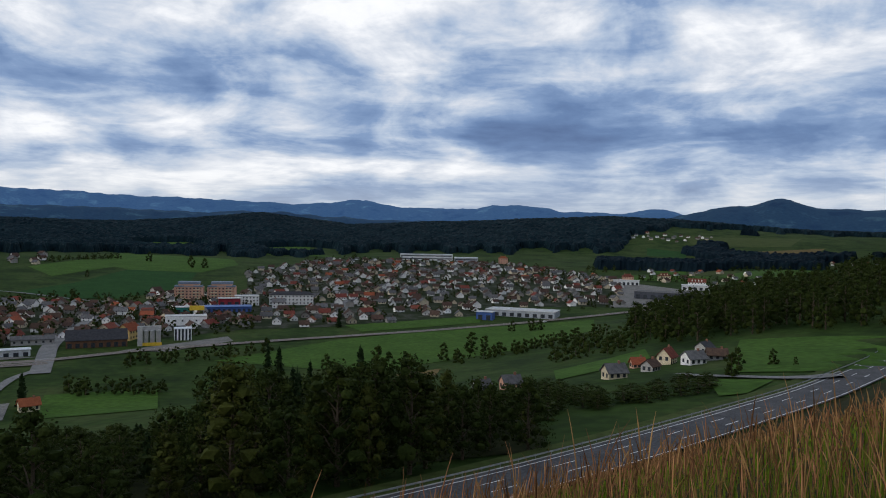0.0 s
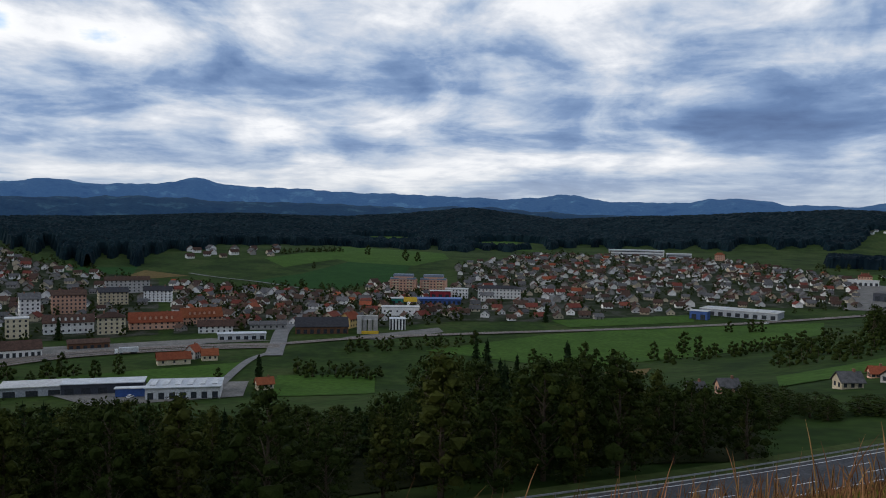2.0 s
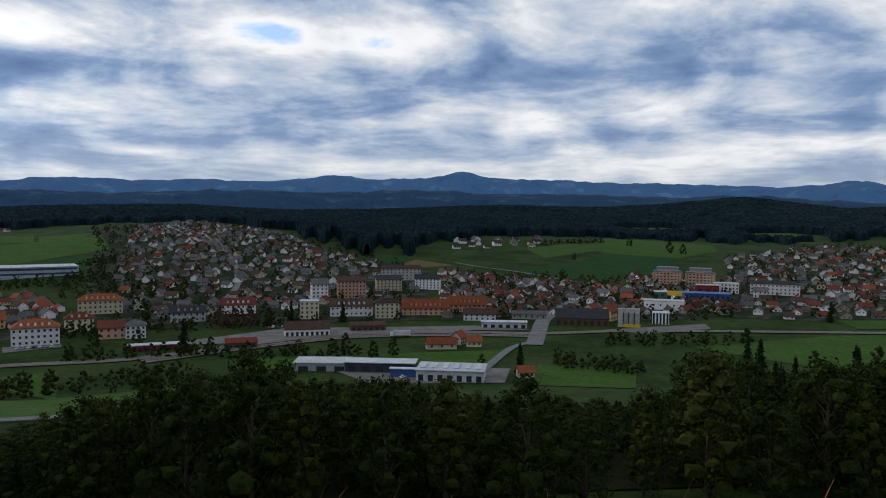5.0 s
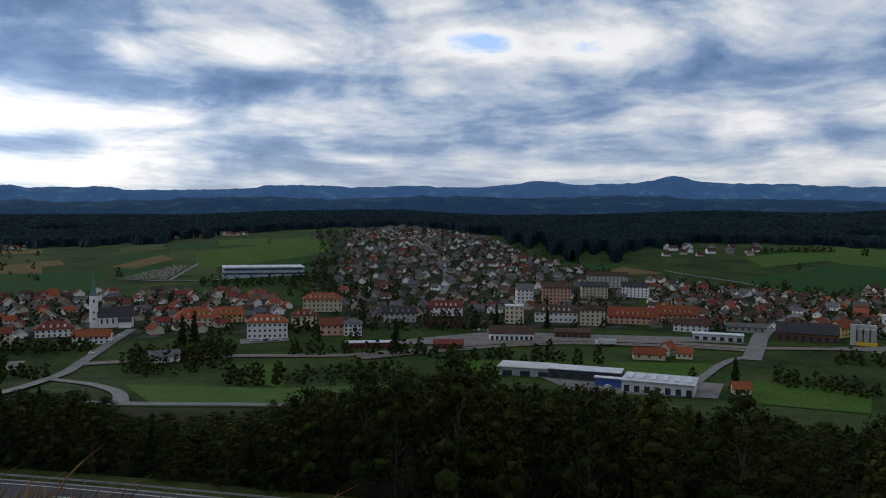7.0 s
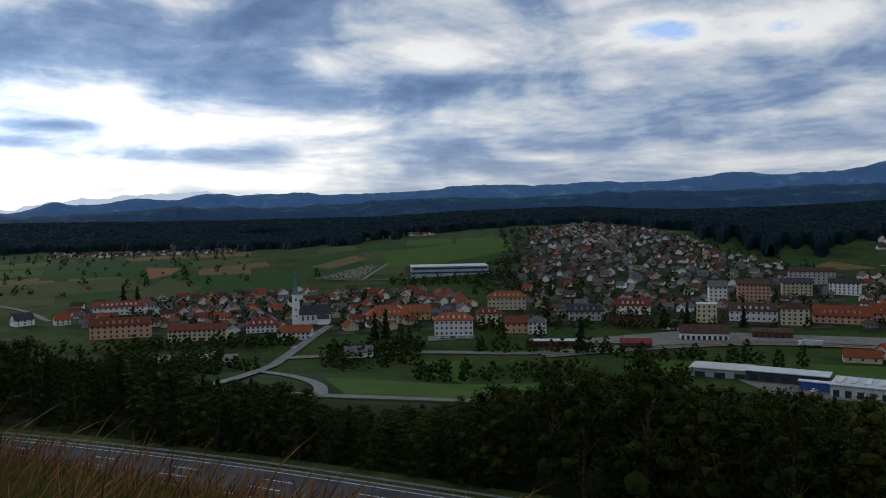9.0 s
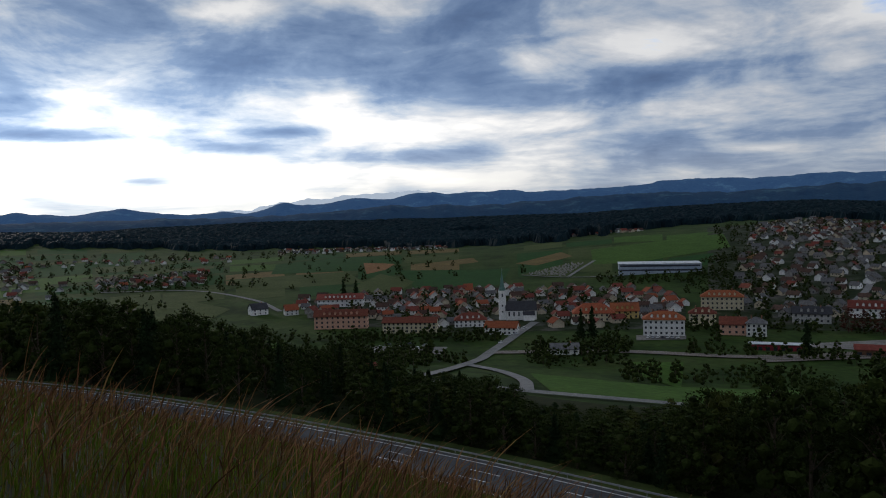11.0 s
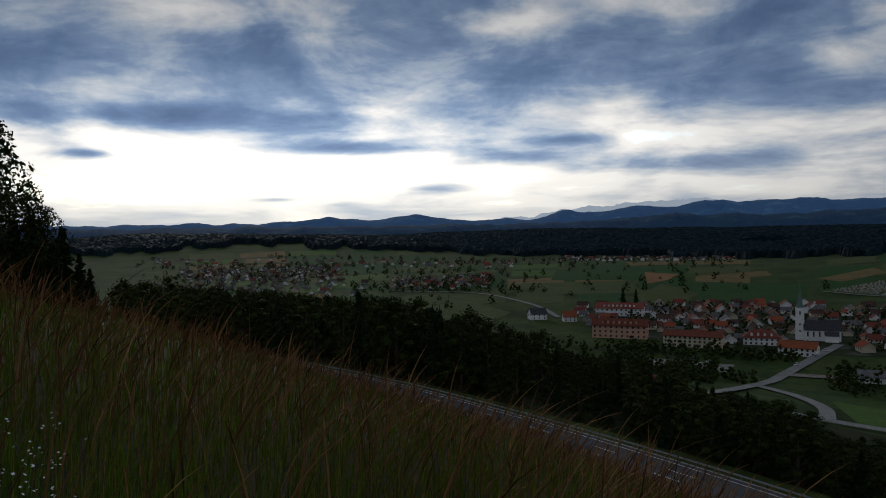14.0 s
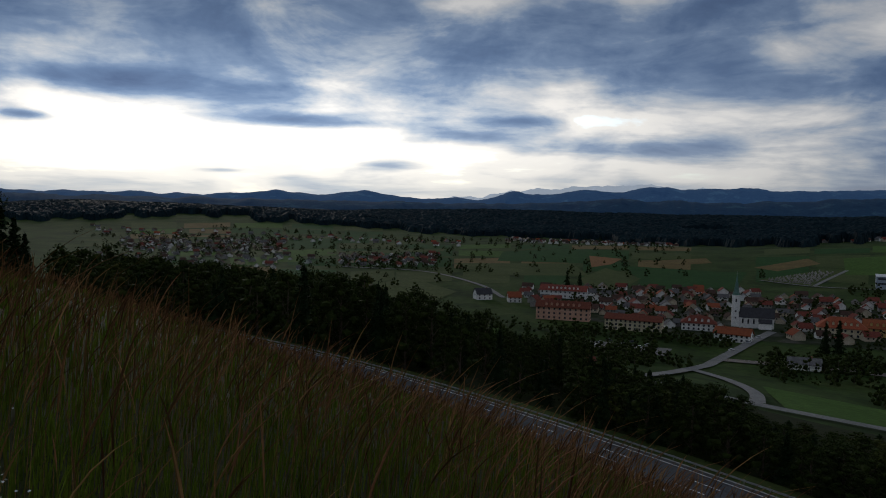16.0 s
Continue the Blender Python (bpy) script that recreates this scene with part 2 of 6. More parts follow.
def ground_z(x, y):
    x, y = np.asarray(x, float), np.asarray(y, float)
    r = np.hypot(x, y)
    bearing = np.degrees(np.arctan2(-x, y))
    s = beyond_road(x, y)
    far = by_bearing(bearing, RISE) * smooth01((r - 480) / 1000)
    far = far + (by_bearing(bearing, RIDGE) - by_bearing(bearing, RISE)) * smooth01((r - 1450) / 1200)
    far = far - 60 * smooth01((r - 2700) / 900)
    far = far + 11 * np.sin(x / 265 + 0.5 * np.sin(y / 400)) * np.sin(y / 310 + 0.9) * smooth01((r - 1500) / 500)
    far = far + 5 * np.sin(x / 190 + 1.3) * np.sin(y / 230 + 0.4) * smooth01((r - 700) / 600)
    foot = (ROAD_Z - 0.5) * (1 - smooth01(s / 270) * 0.5 - 0.5 * np.clip(s / 270, 0, 1))
    knoll = 44 * np.exp(-((x - 385) ** 2 + (y - 500) ** 2) / (2 * 145.0 ** 2))
    far = np.maximum(far, knoll)
    outside = np.maximum(far, 0) + np.clip(foot - 0.6 * np.maximum(far, 0), 0, None) * (s < 400)
    up = np.clip(-s - ROAD_WIDTH - 1.5, 0, None)
    inside = ROAD_Z - 0.4 + SLOPE * np.minimum(up, 260) + 0.12 * np.clip(up - 260, 0, 300) - 0.065 * np.clip(-y, 0, 250) * np.clip(up / 60, 0, 1)
    u = np.clip(up / _s0, 0, 1)
    inside = inside + 4 * BULGE * u * (1 - u)
    return np.where(s > 0, outside, inside)


SLOPE, BULGE = 0.3, 1.0
_s0 = -float(beyond_road(np.array([0.0]), np.array([0.0]))[0])
_s0 = _s0 - ROAD_WIDTH - 1.5
SLOPE = (EYE - 1.62 - ROAD_Z + 0.4) / _s0


def at(bearing, r):
    a = math.radians(bearing)
    return -math.sin(a) * r, math.cos(a) * r


def site(bearing, r, dz=0.0):
    x, y = at(bearing, r)
    return Vector((x, y, float(ground_z(np.array([x]), np.array([y]))[0]) + dz))


# ---- ground ----
def build_ground():
    bear = np.radians(np.concatenate([np.arange(-46, 142, 0.4), np.arange(142, 314, 4.0)]))
    rad = np.concatenate([[0.0], np.geomspace(0.6, 4900, 250)])
    B, R = np.meshgrid(bear, rad)
    X, Y = -np.sin(B) * R, np.cos(B) * R
    Z = ground_z(X, Y)
    n = len(bear)
    idx = np.arange(B.size).reshape(B.shape)
    nxt = np.roll(idx, -1, axis=1)
    faces = np.stack([idx[:-1], nxt[:-1], nxt[1:], idx[1:]], -1).reshape(-1, 4)[:, ::-1]
    cen = np.stack([X, Y], -1).reshape(-1, 2)[faces].mean(1)
    near = (np.hypot(cen[:, 0], cen[:, 1]) < 260) & (beyond_road(cen[:, 0], cen[:, 1]) < -ROAD_WIDTH)
    ob = link_mesh("ground", np.stack([X, Y, Z], -1).reshape(-1, 3), faces, [M_GROUND, M_SLOPE], slots=near.astype(int), smooth=True)
    tagged(ob, "green valley floor rising into rolling hills", "ground", kind="structure")


build_ground()


def drape(name, outline, material, label, lift=0.35, step=12.0, category="field"):
    """A sheet on the ground inside an outline of (bearing, distance) corners."""
    poly = np.array([at(*p) for p in outline])
    bm = bmesh.new()
    f = bm.faces.new([bm.verts.new((*p, 0)) for p in poly])
    span = float(np.ptp(poly, axis=0).max())
    for axis in (0, 1):
        lo, hi = poly[:, axis].min(), poly[:, axis].max()
        for c in np.arange(lo + step, hi, max(step, span / 40)):
            co, no = [0, 0, 0], [0, 0, 0]
            co[axis], no[axis] = c, 1
            bmesh.ops.bisect_plane(bm, geom=bm.verts[:] + bm.edges[:] + bm.faces[:], plane_co=co, plane_no=no)
    z = ground_z(np.array([v.co.x for v in bm.verts]), np.array([v.co.y for v in bm.verts]))
    for v, h in zip(bm.verts, z):
        v.co.z = h + lift
    bmesh.ops.recalc_face_normals(bm, faces=bm.faces)
    if sum(f.normal.z for f in bm.faces) < 0:
        bmesh.ops.reverse_faces(bm, faces=bm.faces)
    me = bpy.data.meshes.new(name)
    bm.to_mesh(me)
    bm.free()
    me.materials.append(material)
    return tagged(new(name, me), label, category, kind="structure")


def ribbon(name, line, width, material, label="", lift=0.5, z=None, parent=None, category="road", offset=0.0, cuts=None):
    """A strip along a line, on the ground or at height z; cuts: (dash, gap) lengths."""
    line = np.asarray(line, float)
    d = np.gradient(line, axis=0)
    d /= np.linalg.norm(d, axis=1)[:, None]
    nrm = np.stack([-d[:, 1], d[:, 0]], 1)
    mid = line + nrm * offset
    a, b = mid + nrm * width / 2, mid - nrm * width / 2
    if z is None:
        za, zb = ground_z(a[:, 0], a[:, 1]) + lift, ground_z(b[:, 0], b[:, 1]) + lift
        za = zb = np.maximum(za, zb)
    else:
        za = zb = np.full(len(a), z)
    v = np.vstack([np.column_stack([a, za]), np.column_stack([b, zb])])
    n = len(a)
    run = np.concatenate([[0], np.cumsum(np.linalg.norm(np.diff(line, axis=0), axis=1))])
    f = [(i, n + i, n + i + 1, i + 1) for i in range(n - 1) if cuts is None or (run[i] % sum(cuts)) < cuts[0]]
    ob = link_mesh(name, v, f, material, parent, label)
    if not parent:
        tagged(ob, label, category, kind="structure")
    return ob


# ---- motorway ----
def resample(line, step):
    run = np.concatenate([[0], np.cumsum(np.linalg.norm(np.diff(line, axis=0), axis=1))])
    s = np.arange(0, run[-1], step)
    return np.column_stack([np.interp(s, run, line[:, 0]), np.interp(s, run, line[:, 1])])


edge = resample(ROAD_EDGE, 1.5)
# which hand the lookout lies on along this line
_d = edge[201] - edge[200]
SIDE = 1.0 if beyond_road(np.array([edge[200, 0] - _d[1] * 2]), np.array([edge[200, 1] + _d[0] * 2]))[0] < 0 else -1.0
motorway = ribbon("motorway", edge, ROAD_WIDTH, M_ASPHALT, "dark asphalt motorway with white lane lines", z=ROAD_Z, offset=SIDE * ROAD_WIDTH / 2)
ribbon("edge_line", edge, 0.20, M_PAINT, "solid white line", z=ROAD_Z + 0.012, parent=motorway, offset=SIDE * 1.6)
ribbon("edge_line", edge, 0.20, M_PAINT, "solid white line", z=ROAD_Z + 0.012, parent=motorway, offset=SIDE * 12.3)
for off in (5.1, 8.6):
    ribbon("lane_dashes", edge, 0.20, M_PAINT, "dashed white line", z=ROAD_Z + 0.012, parent=motorway, offset=SIDE * off, cuts=(6, 12))
ribbon("verge", edge, 5.0, M_FIELDS["pale"], "gravelly green motorway verge", z=ROAD_Z - 0.02, offset=-SIDE * 2.5, category="verge")


# ---- backdrop hills ----
def hills(name, r, base, humps, depth, material, label, rough=4.0, seed=0.0, b0=-50, b1=145):
    """A wooded range round the valley at distance r: base height and humps (bearing, extra height, half width in degrees)."""
    bear = np.arange(b0, b1, 0.12)
    top = np.interp(bear, *zip(*base))
    for b, h, w in humps:
        top = top + h * np.exp(-((bear - b) / w) ** 2)
    top = top + rough * np.array([noise.fractal(Vector((b * 0.5, seed, 0)), 1.0, 2.0, 5) for b in bear])
    rows = 9
    V, n = [], len(bear)
    for k in range(rows):
        q = k / (rows - 1)
        rr = r - depth * (1 - q)
        wob = np.array([noise.fractal(Vector((b * 0.35, seed + 7, q * 3)), 1.0, 2.0, 4) for b in bear]) * 12 * math.sin(math.pi * q)
        V.append(np.column_stack([-np.sin(np.radians(bear)) * rr, np.cos(np.radians(bear)) * rr, -30 + (top + 30) * (math.sin(q * math.pi / 2) ** 1.2) + wob]))
    F = [(k * n + i + 1, k * n + i, (k + 1) * n + i, (k + 1) * n + i + 1) for k in range(rows - 1) for i in range(n - 1)]
    ob = link_mesh(name, np.vstack(V), F, material, smooth=True)
    return tagged(ob, label, "hills", kind="structure")


def tops(r, pairs):
    """Heights from slopes in thousandths over the eye's level."""
    return [(b, EYE + r * e / 1000) for b, e in pairs]


# Each range's second colour is emission: haze painted onto the hills themselves.
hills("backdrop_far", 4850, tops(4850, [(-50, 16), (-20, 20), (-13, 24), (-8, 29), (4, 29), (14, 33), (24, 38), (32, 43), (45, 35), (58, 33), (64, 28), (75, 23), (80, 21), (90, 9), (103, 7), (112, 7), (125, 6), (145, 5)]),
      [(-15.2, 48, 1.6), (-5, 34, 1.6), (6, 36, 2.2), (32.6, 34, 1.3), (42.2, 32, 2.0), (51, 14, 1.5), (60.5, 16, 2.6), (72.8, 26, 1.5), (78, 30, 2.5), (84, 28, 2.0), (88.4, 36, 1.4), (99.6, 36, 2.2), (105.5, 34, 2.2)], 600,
      hazed_hills_stuff("far_range", (0.020, 0.034, 0.034), (0.020, 0.054, 0.138)), "far mountain range under the clouds, glowing blue in place of haze", 14, 3.0)
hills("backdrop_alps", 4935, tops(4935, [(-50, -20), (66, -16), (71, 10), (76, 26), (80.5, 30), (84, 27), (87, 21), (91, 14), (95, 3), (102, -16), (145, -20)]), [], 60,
      hazed_hills_stuff("hazy_alps", (0.05, 0.06, 0.07), (0.48, 0.56, 0.66)), "alpine peaks beyond the range, glowing pale in place of haze", 30, 23.0)
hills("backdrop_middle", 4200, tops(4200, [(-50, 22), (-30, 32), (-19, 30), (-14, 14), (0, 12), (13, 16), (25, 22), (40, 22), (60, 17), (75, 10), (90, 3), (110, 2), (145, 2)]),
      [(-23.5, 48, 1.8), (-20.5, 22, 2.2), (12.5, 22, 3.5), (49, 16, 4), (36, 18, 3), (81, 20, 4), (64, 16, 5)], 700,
      hazed_hills_stuff("middle_range", (0.012, 0.022, 0.020), (0.005, 0.018, 0.052)), "wooded hills with scattered clearings, haze added as a dark blue glow", 12, 11.0)


# ---- trees ----
def ball_points(rng, n):
    v = rng.normal(size=(n, 3))
    return v / np.linalg.norm(v, axis=1)[:, None]


def leaf_cards(rng, centres, normals, size):
    """Bent leaf clumps: two triangles each, turned every way."""
    n = len(centres)
    a = ball_points(rng, n)
    a = a - normals * (a * normals).sum(1)[:, None] * 0.6
    a /= np.linalg.norm(a, axis=1)[:, None]
    b = np.cross(a, ball_points(rng, n))
    b /= np.linalg.norm(b, axis=1)[:, None] + 1e-9
    s = (size * rng.uniform(0.6, 1.4, n))[:, None]
    v = np.stack([centres - a * s, centres + b * s * 0.55 + a * s * 0.1, centres + a * s, centres - b * s * 0.5 - normals * s * 0.25], 1).reshape(-1, 3)
    i = np.arange(n)[:, None] * 4
    f = np.vstack([i + np.array([0, 1, 2]), i + np.array([0, 2, 3])])
    return v, f


def tube(path, radii, sides=6):
    path = np.asarray(path, float)
    V, F = [], []
    for k, (p, r) in enumerate(zip(path, radii)):
        for j in range(sides):
            t = 2 * math.pi * j / sides
            V.append((p[0] + r * math.cos(t), p[1] + r * math.sin(t), p[2]))
    for k in range(len(path) - 1):
        for j in range(sides):
            F.append((k * sides + j, k * sides + (j + 1) % sides, (k + 1) * sides + (j + 1) % sides, (k + 1) * sides + j))
    return V, F


def ico(level):
    bm = bmesh.new()
    bmesh.ops.create_icosphere(bm, subdivisions=level, radius=1.0)
    v, f = np.array([p.co[:] for p in bm.verts]), np.array([[p.index for p in q.verts] for q in bm.faces])
    bm.free()
    return v, f


CLUMP = {1: ico(1), 2: ico(2)}


def broad_tree(seed, height, leaves, leaf, material, label, slim=1.0, name="tree", low=0.14, limbs=24, level=1, core=0.6):
    """A trunk with limbs, and on each limb a ragged clump of foliage with loose leaf sprays round it."""
    rng = np.random.default_rng(seed)
    root = new(name)
    V, F = tube([(0, 0, -1.5), (0.1, 0, height * 0.25), (-0.1, 0.15, height * 0.55), (0.1, 0.1, height * 0.85)], [height * 0.022, height * 0.017, height * 0.011, 0.04])
    lobes = []
    for k in range(limbs):
        q = low + (0.93 - low) * (k + rng.uniform(0, 1)) / limbs
        turn = k * 2.4 + rng.uniform(-0.5, 0.5)
        spread = height * 0.21 * slim * (0.25 + 1.0 * math.sin(math.pi * min(q * 0.86 + 0.16, 1.0))) * rng.uniform(0.45, 1.15)
        c = np.array([math.cos(turn) * spread, math.sin(turn) * spread, height * q])
        lobes.append((c, height * rng.uniform(0.075, 0.135) * (1.0 if limbs > 15 else 1.3 if limbs > 9 else 1.75) * (1.15 - 0.45 * q)))
        if limbs > 9:
            v, f = tube([(0, 0, max(height * q - spread * 0.9, height * 0.06)), c * [0.5, 0.5, 1] - [0, 0, spread * 0.3], c], [height * 0.008, height * 0.005, 0.03], 3)
            o = len(V)
            V += v
            F += [tuple(o + i for i in g) for g in f]
    lobes.append((np.array([0, 0, height * 0.93]), height * 0.07))
    link_mesh("trunk", V, F, M_BARK, root, "brown branching trunk")
    pts, nrm = [], []
    for c, rad in lobes:
        n = leaves // len(lobes)
        d = ball_points(rng, n)
        pts.append(c + d * (rad * rng.uniform(0.75, 1.25, n))[:, None])
        nrm.append(d)
    v, f = leaf_cards(rng, np.vstack(pts), np.vstack(nrm), leaf)
    cv, cf = CLUMP[level]
    for c, rad in lobes if core else ():
        f = np.vstack([f, cf + len(v)])
        v = np.vstack([v, c + cv * rng.uniform(0.6, 1.2, (len(cv), 1)) * rad * core * [1, 1, 0.9]])
    link_mesh("crown", v, f, material, root)
    return tagged(root, label, "tree")


def conifer(seed, height, tiers, leaf, label, name="spruce"):
    rng = np.random.default_rng(seed)
    root = new(name)
    V, F = tube([(0, 0, -1.5), (0, 0, height * 0.5), (0, 0, height * 0.98)], [height * 0.016, height * 0.010, 0.03])
    link_mesh("trunk", V, F, M_BARK, root, "straight brown trunk")
    pts, nrm = [], []
    for k in range(tiers):
        q = 0.08 + 0.92 * k / tiers
        rad = height * 0.19 * (1 - q) ** 0.85 * rng.uniform(0.8, 1.2) + 0.15
        for j in range(max(5, int(11 * (1 - q)) + 3)):
            turn = rng.uniform(0, 2 * math.pi)
            for s in np.linspace(0.25, 1, 4):
                out = rad * s * rng.uniform(0.8, 1.1)
                pts.append((math.cos(turn) * out, math.sin(turn) * out, height * q - out * 0.35 + rng.normal() * 0.15))
                nrm.append((math.cos(turn) * 0.5, math.sin(turn) * 0.5, 0.7))
    v, f = leaf_cards(rng, np.array(pts), np.array(nrm), leaf)
    for k in range(5):  # dense inner boughs
        q = 0.10 + 0.17 * k
        ring = [(math.cos(a) * w, math.sin(a) * w, -w * 0.3) for a in np.arange(9) * 2 * math.pi / 9 for w in (height * 0.15 * (1 - q) * rng.uniform(0.7, 1.15),)]
        o = len(v)
        v = np.vstack([v, np.array(ring) + [0, 0, height * q], [[0, 0, height * (q + 0.27)]]])
        f = np.vstack([f, [(o + i, o + (i + 1) % 9, o + 9) for i in range(9)]])
    link_mesh("crown", v, f, M_NEEDLE, root)
    return tagged(root, label, "tree")


def scatter(rng, outline, n, gap, keep=None):
    """Random places inside an outline of (bearing, distance) corners, no two nearer than gap."""
    poly = np.array([at(*p) for p in outline])
    lo, hi = poly.min(0), poly.max(0)
    out = []
    grid = {}
    for _ in range(n * 12):
        p = rng.uniform(lo, hi)
        a, b = poly, np.roll(poly, -1, axis=0)
        c = ((a[:, 1] > p[1]) != (b[:, 1] > p[1])) & (p[0] < (b[:, 0] - a[:, 0]) * (p[1] - a[:, 1]) / (b[:, 1] - a[:, 1] + 1e-12) + a[:, 0])
        if c.sum() % 2 == 0 or (keep and not keep(p)):
            continue
        k = (int(p[0] // gap), int(p[1] // gap))
        if any((q[0] - p[0]) ** 2 + (q[1] - p[1]) ** 2 < gap * gap for i in (-1, 0, 1) for j in (-1, 0, 1) for q in grid.get((k[0] + i, k[1] + j), ())):
            continue
        grid.setdefault(k, []).append(p)
        out.append(p)
        if len(out) >= n:
            break
    return np.array(out).reshape(-1, 2)


def plant(rng, kinds, places, group, low=0.8, high=1.2, sink=0.3):
    if len(places) == 0:
        return
    z = ground_z(places[:, 0], places[:, 1])
    for (x, y), h in zip(places, z):
        src = kinds[rng.integers(len(kinds))]
        s = rng.uniform(low, high)
        src.scale = (s * rng.uniform(0.9, 1.1), s * rng.uniform(0.9, 1.1), s)
        ob = copy_thing(src, pose(x, y, h - sink, 0, 0, rng.uniform(0, 360)))
        src.scale = (1, 1, 1)
        tagged(ob, group=group)


def retire(kinds):
    """Drop the patterns that the copies were made from."""
    for k in kinds:
        for o in (*k.children_recursive, k):
            bpy.data.objects.remove(o)


def grove(name, rng, kinds, places, label, heights=None, low=0.8, high=1.2, sink=0.4):
    """Many trees with their trunks and leaves joined into one, where nobody could count them."""
    packs = []
    for k in kinds:
        V, F, S, o = [], [], [], 0
        for slot, c in enumerate(k.children):
            me = c.data
            v = np.empty(len(me.vertices) * 3)
            me.vertices.foreach_get("co", v)
            V.append(v.reshape(-1, 3))
            me.calc_loop_triangles()
            f = np.empty(len(me.loop_triangles) * 3, dtype=np.int64)
            me.loop_triangles.foreach_get("vertices", f)
            F.append(f.reshape(-1, 3) + o)
            S.append(np.full(len(f) // 3, 0 if c.name.startswith("trunk") else 1))
            o += len(v) // 3
        packs.append((np.vstack(V), np.vstack(F), np.concatenate(S), k.children))
    z = ground_z(places[:, 0], places[:, 1])
    mats = [M_BARK]
    for k in kinds:
        for c in k.children:
            if c.data.materials[0] not in mats:
                mats.append(c.data.materials[0])
    VV, FF, SS, o = [], [], [], 0
    for i, ((x, y), h) in enumerate(zip(places, z)):
        V, F, S, kids = packs[rng.integers(len(packs))]
        leafmat = mats.index([c for c in kids if not c.name.startswith("trunk")][0].data.materials[0])
        s = rng.uniform(low, high) if heights is None else heights[i] / V[:, 2].max()
        t = rng.uniform(0, 6.28)
        w = s if heights is None else max(s, 0.5) * rng.uniform(0.9, 1.2)
        c_, s_ = math.cos(t) * w, math.sin(t) * w
        VV.append(np.column_stack([x + V[:, 0] * c_ - V[:, 1] * s_, y + V[:, 0] * s_ + V[:, 1] * c_, h - sink + V[:, 2] * s]))
        FF.append(F + o)
        SS.append(np.where(S == 1, leafmat, 0))
        o += len(V)
    ob = link_mesh(name, np.vstack(VV), np.vstack(FF), mats, slots=np.concatenate(SS))
    return tagged(ob, label, "trees", kind="stuff")


CANOPY = ((-30, -0.12), (-12, -0.20), (-8, -0.192), (-4, -0.19), (0, -0.185), (4, -0.172), (14.5, -0.168), (17, -0.20), (20, -0.235), (27, -0.232), (33, -0.228), (37, -0.212), (44, -0.205), (48, -0.197), (52, -0.205), (57, -0.222), (62, -0.25),
          (67, -0.264), (71, -0.252), (73.5, -0.212), (76, -0.208), (78, -0.202), (81, -0.178), (85, -0.165), (88.5, -0.148), (92, -0.13), (95, -0.117), (101, -0.086), (105, -0.08), (112, -0.07), (120, -0.058))


def canopy_heights(rng, places, low=5.0, high=30.0):
    """How tall the wood stands: its roof sinks and rises along the slope."""
    r = np.hypot(places[:, 0], places[:, 1])
    b = np.degrees(np.arctan2(-places[:, 0], places[:, 1]))
    top = EYE + by_bearing(b, CANOPY) * r - ground_z(places[:, 0], places[:, 1])
    lump = np.array([noise.noise(Vector((x / 16, y / 16, 3.0))) for x, y in places])
    return np.clip(top * np.clip(0.90 + 0.34 * lump, 0.55, 1.08) * rng.uniform(0.72, 1.10, len(r)), low, high)


DARK = [broad_tree(i, 21, 1750, 0.30, M_LEAF, "dark green broadleaf tree on the wooded slope", 0.9) for i in range(4)]
PALE = [broad_tree(20 + i, 22, 1750, 0.28, M_LEAF_PALE, "yellowish green poplar-like tree in the wood", 0.5, limbs=26) for i in range(2)]
FIR = [conifer(40 + i, 24, 36, 0.55, "tall dark spruce among the broadleaf trees") for i in range(2)]
BACK = [broad_tree(30 + i, 21, 420, 0.46, M_LEAF, "dark green broadleaf tree", 0.95, low=0.1, limbs=15, level=1) for i in range(3)] + [broad_tree(35, 22, 420, 0.44, M_LEAF_PALE, "yellowish green tree", 0.55, limbs=15, level=1)]
BACK_FIR = [conifer(45, 24, 16, 0.9, "tall dark spruce")]
BUSH = [broad_tree(50 + i, 7, 44, 0.42, M_LEAF, "garden tree", 1.7, low=0.10, limbs=7, core=0.9) for i in range(4)]
VALLEY = [broad_tree(60 + i, 11, 300, 0.38, M_LEAF, "rounded dark green tree on the valley floor", 1.05, low=0.08, limbs=16, level=2, core=0.8) for i in range(4)]
VALLEY_FIR = [conifer(70, 16, 18, 0.7, "dark conical spruce between the houses")]
RED = [broad_tree(80, 14, 420, 0.42, M_RED_LEAF, "copper-leaved tree beside the station")]
rng = np.random.default_rng(5)


def slope_wood(p):
    return beyond_road(p[:1], p[1:])[0] > 5


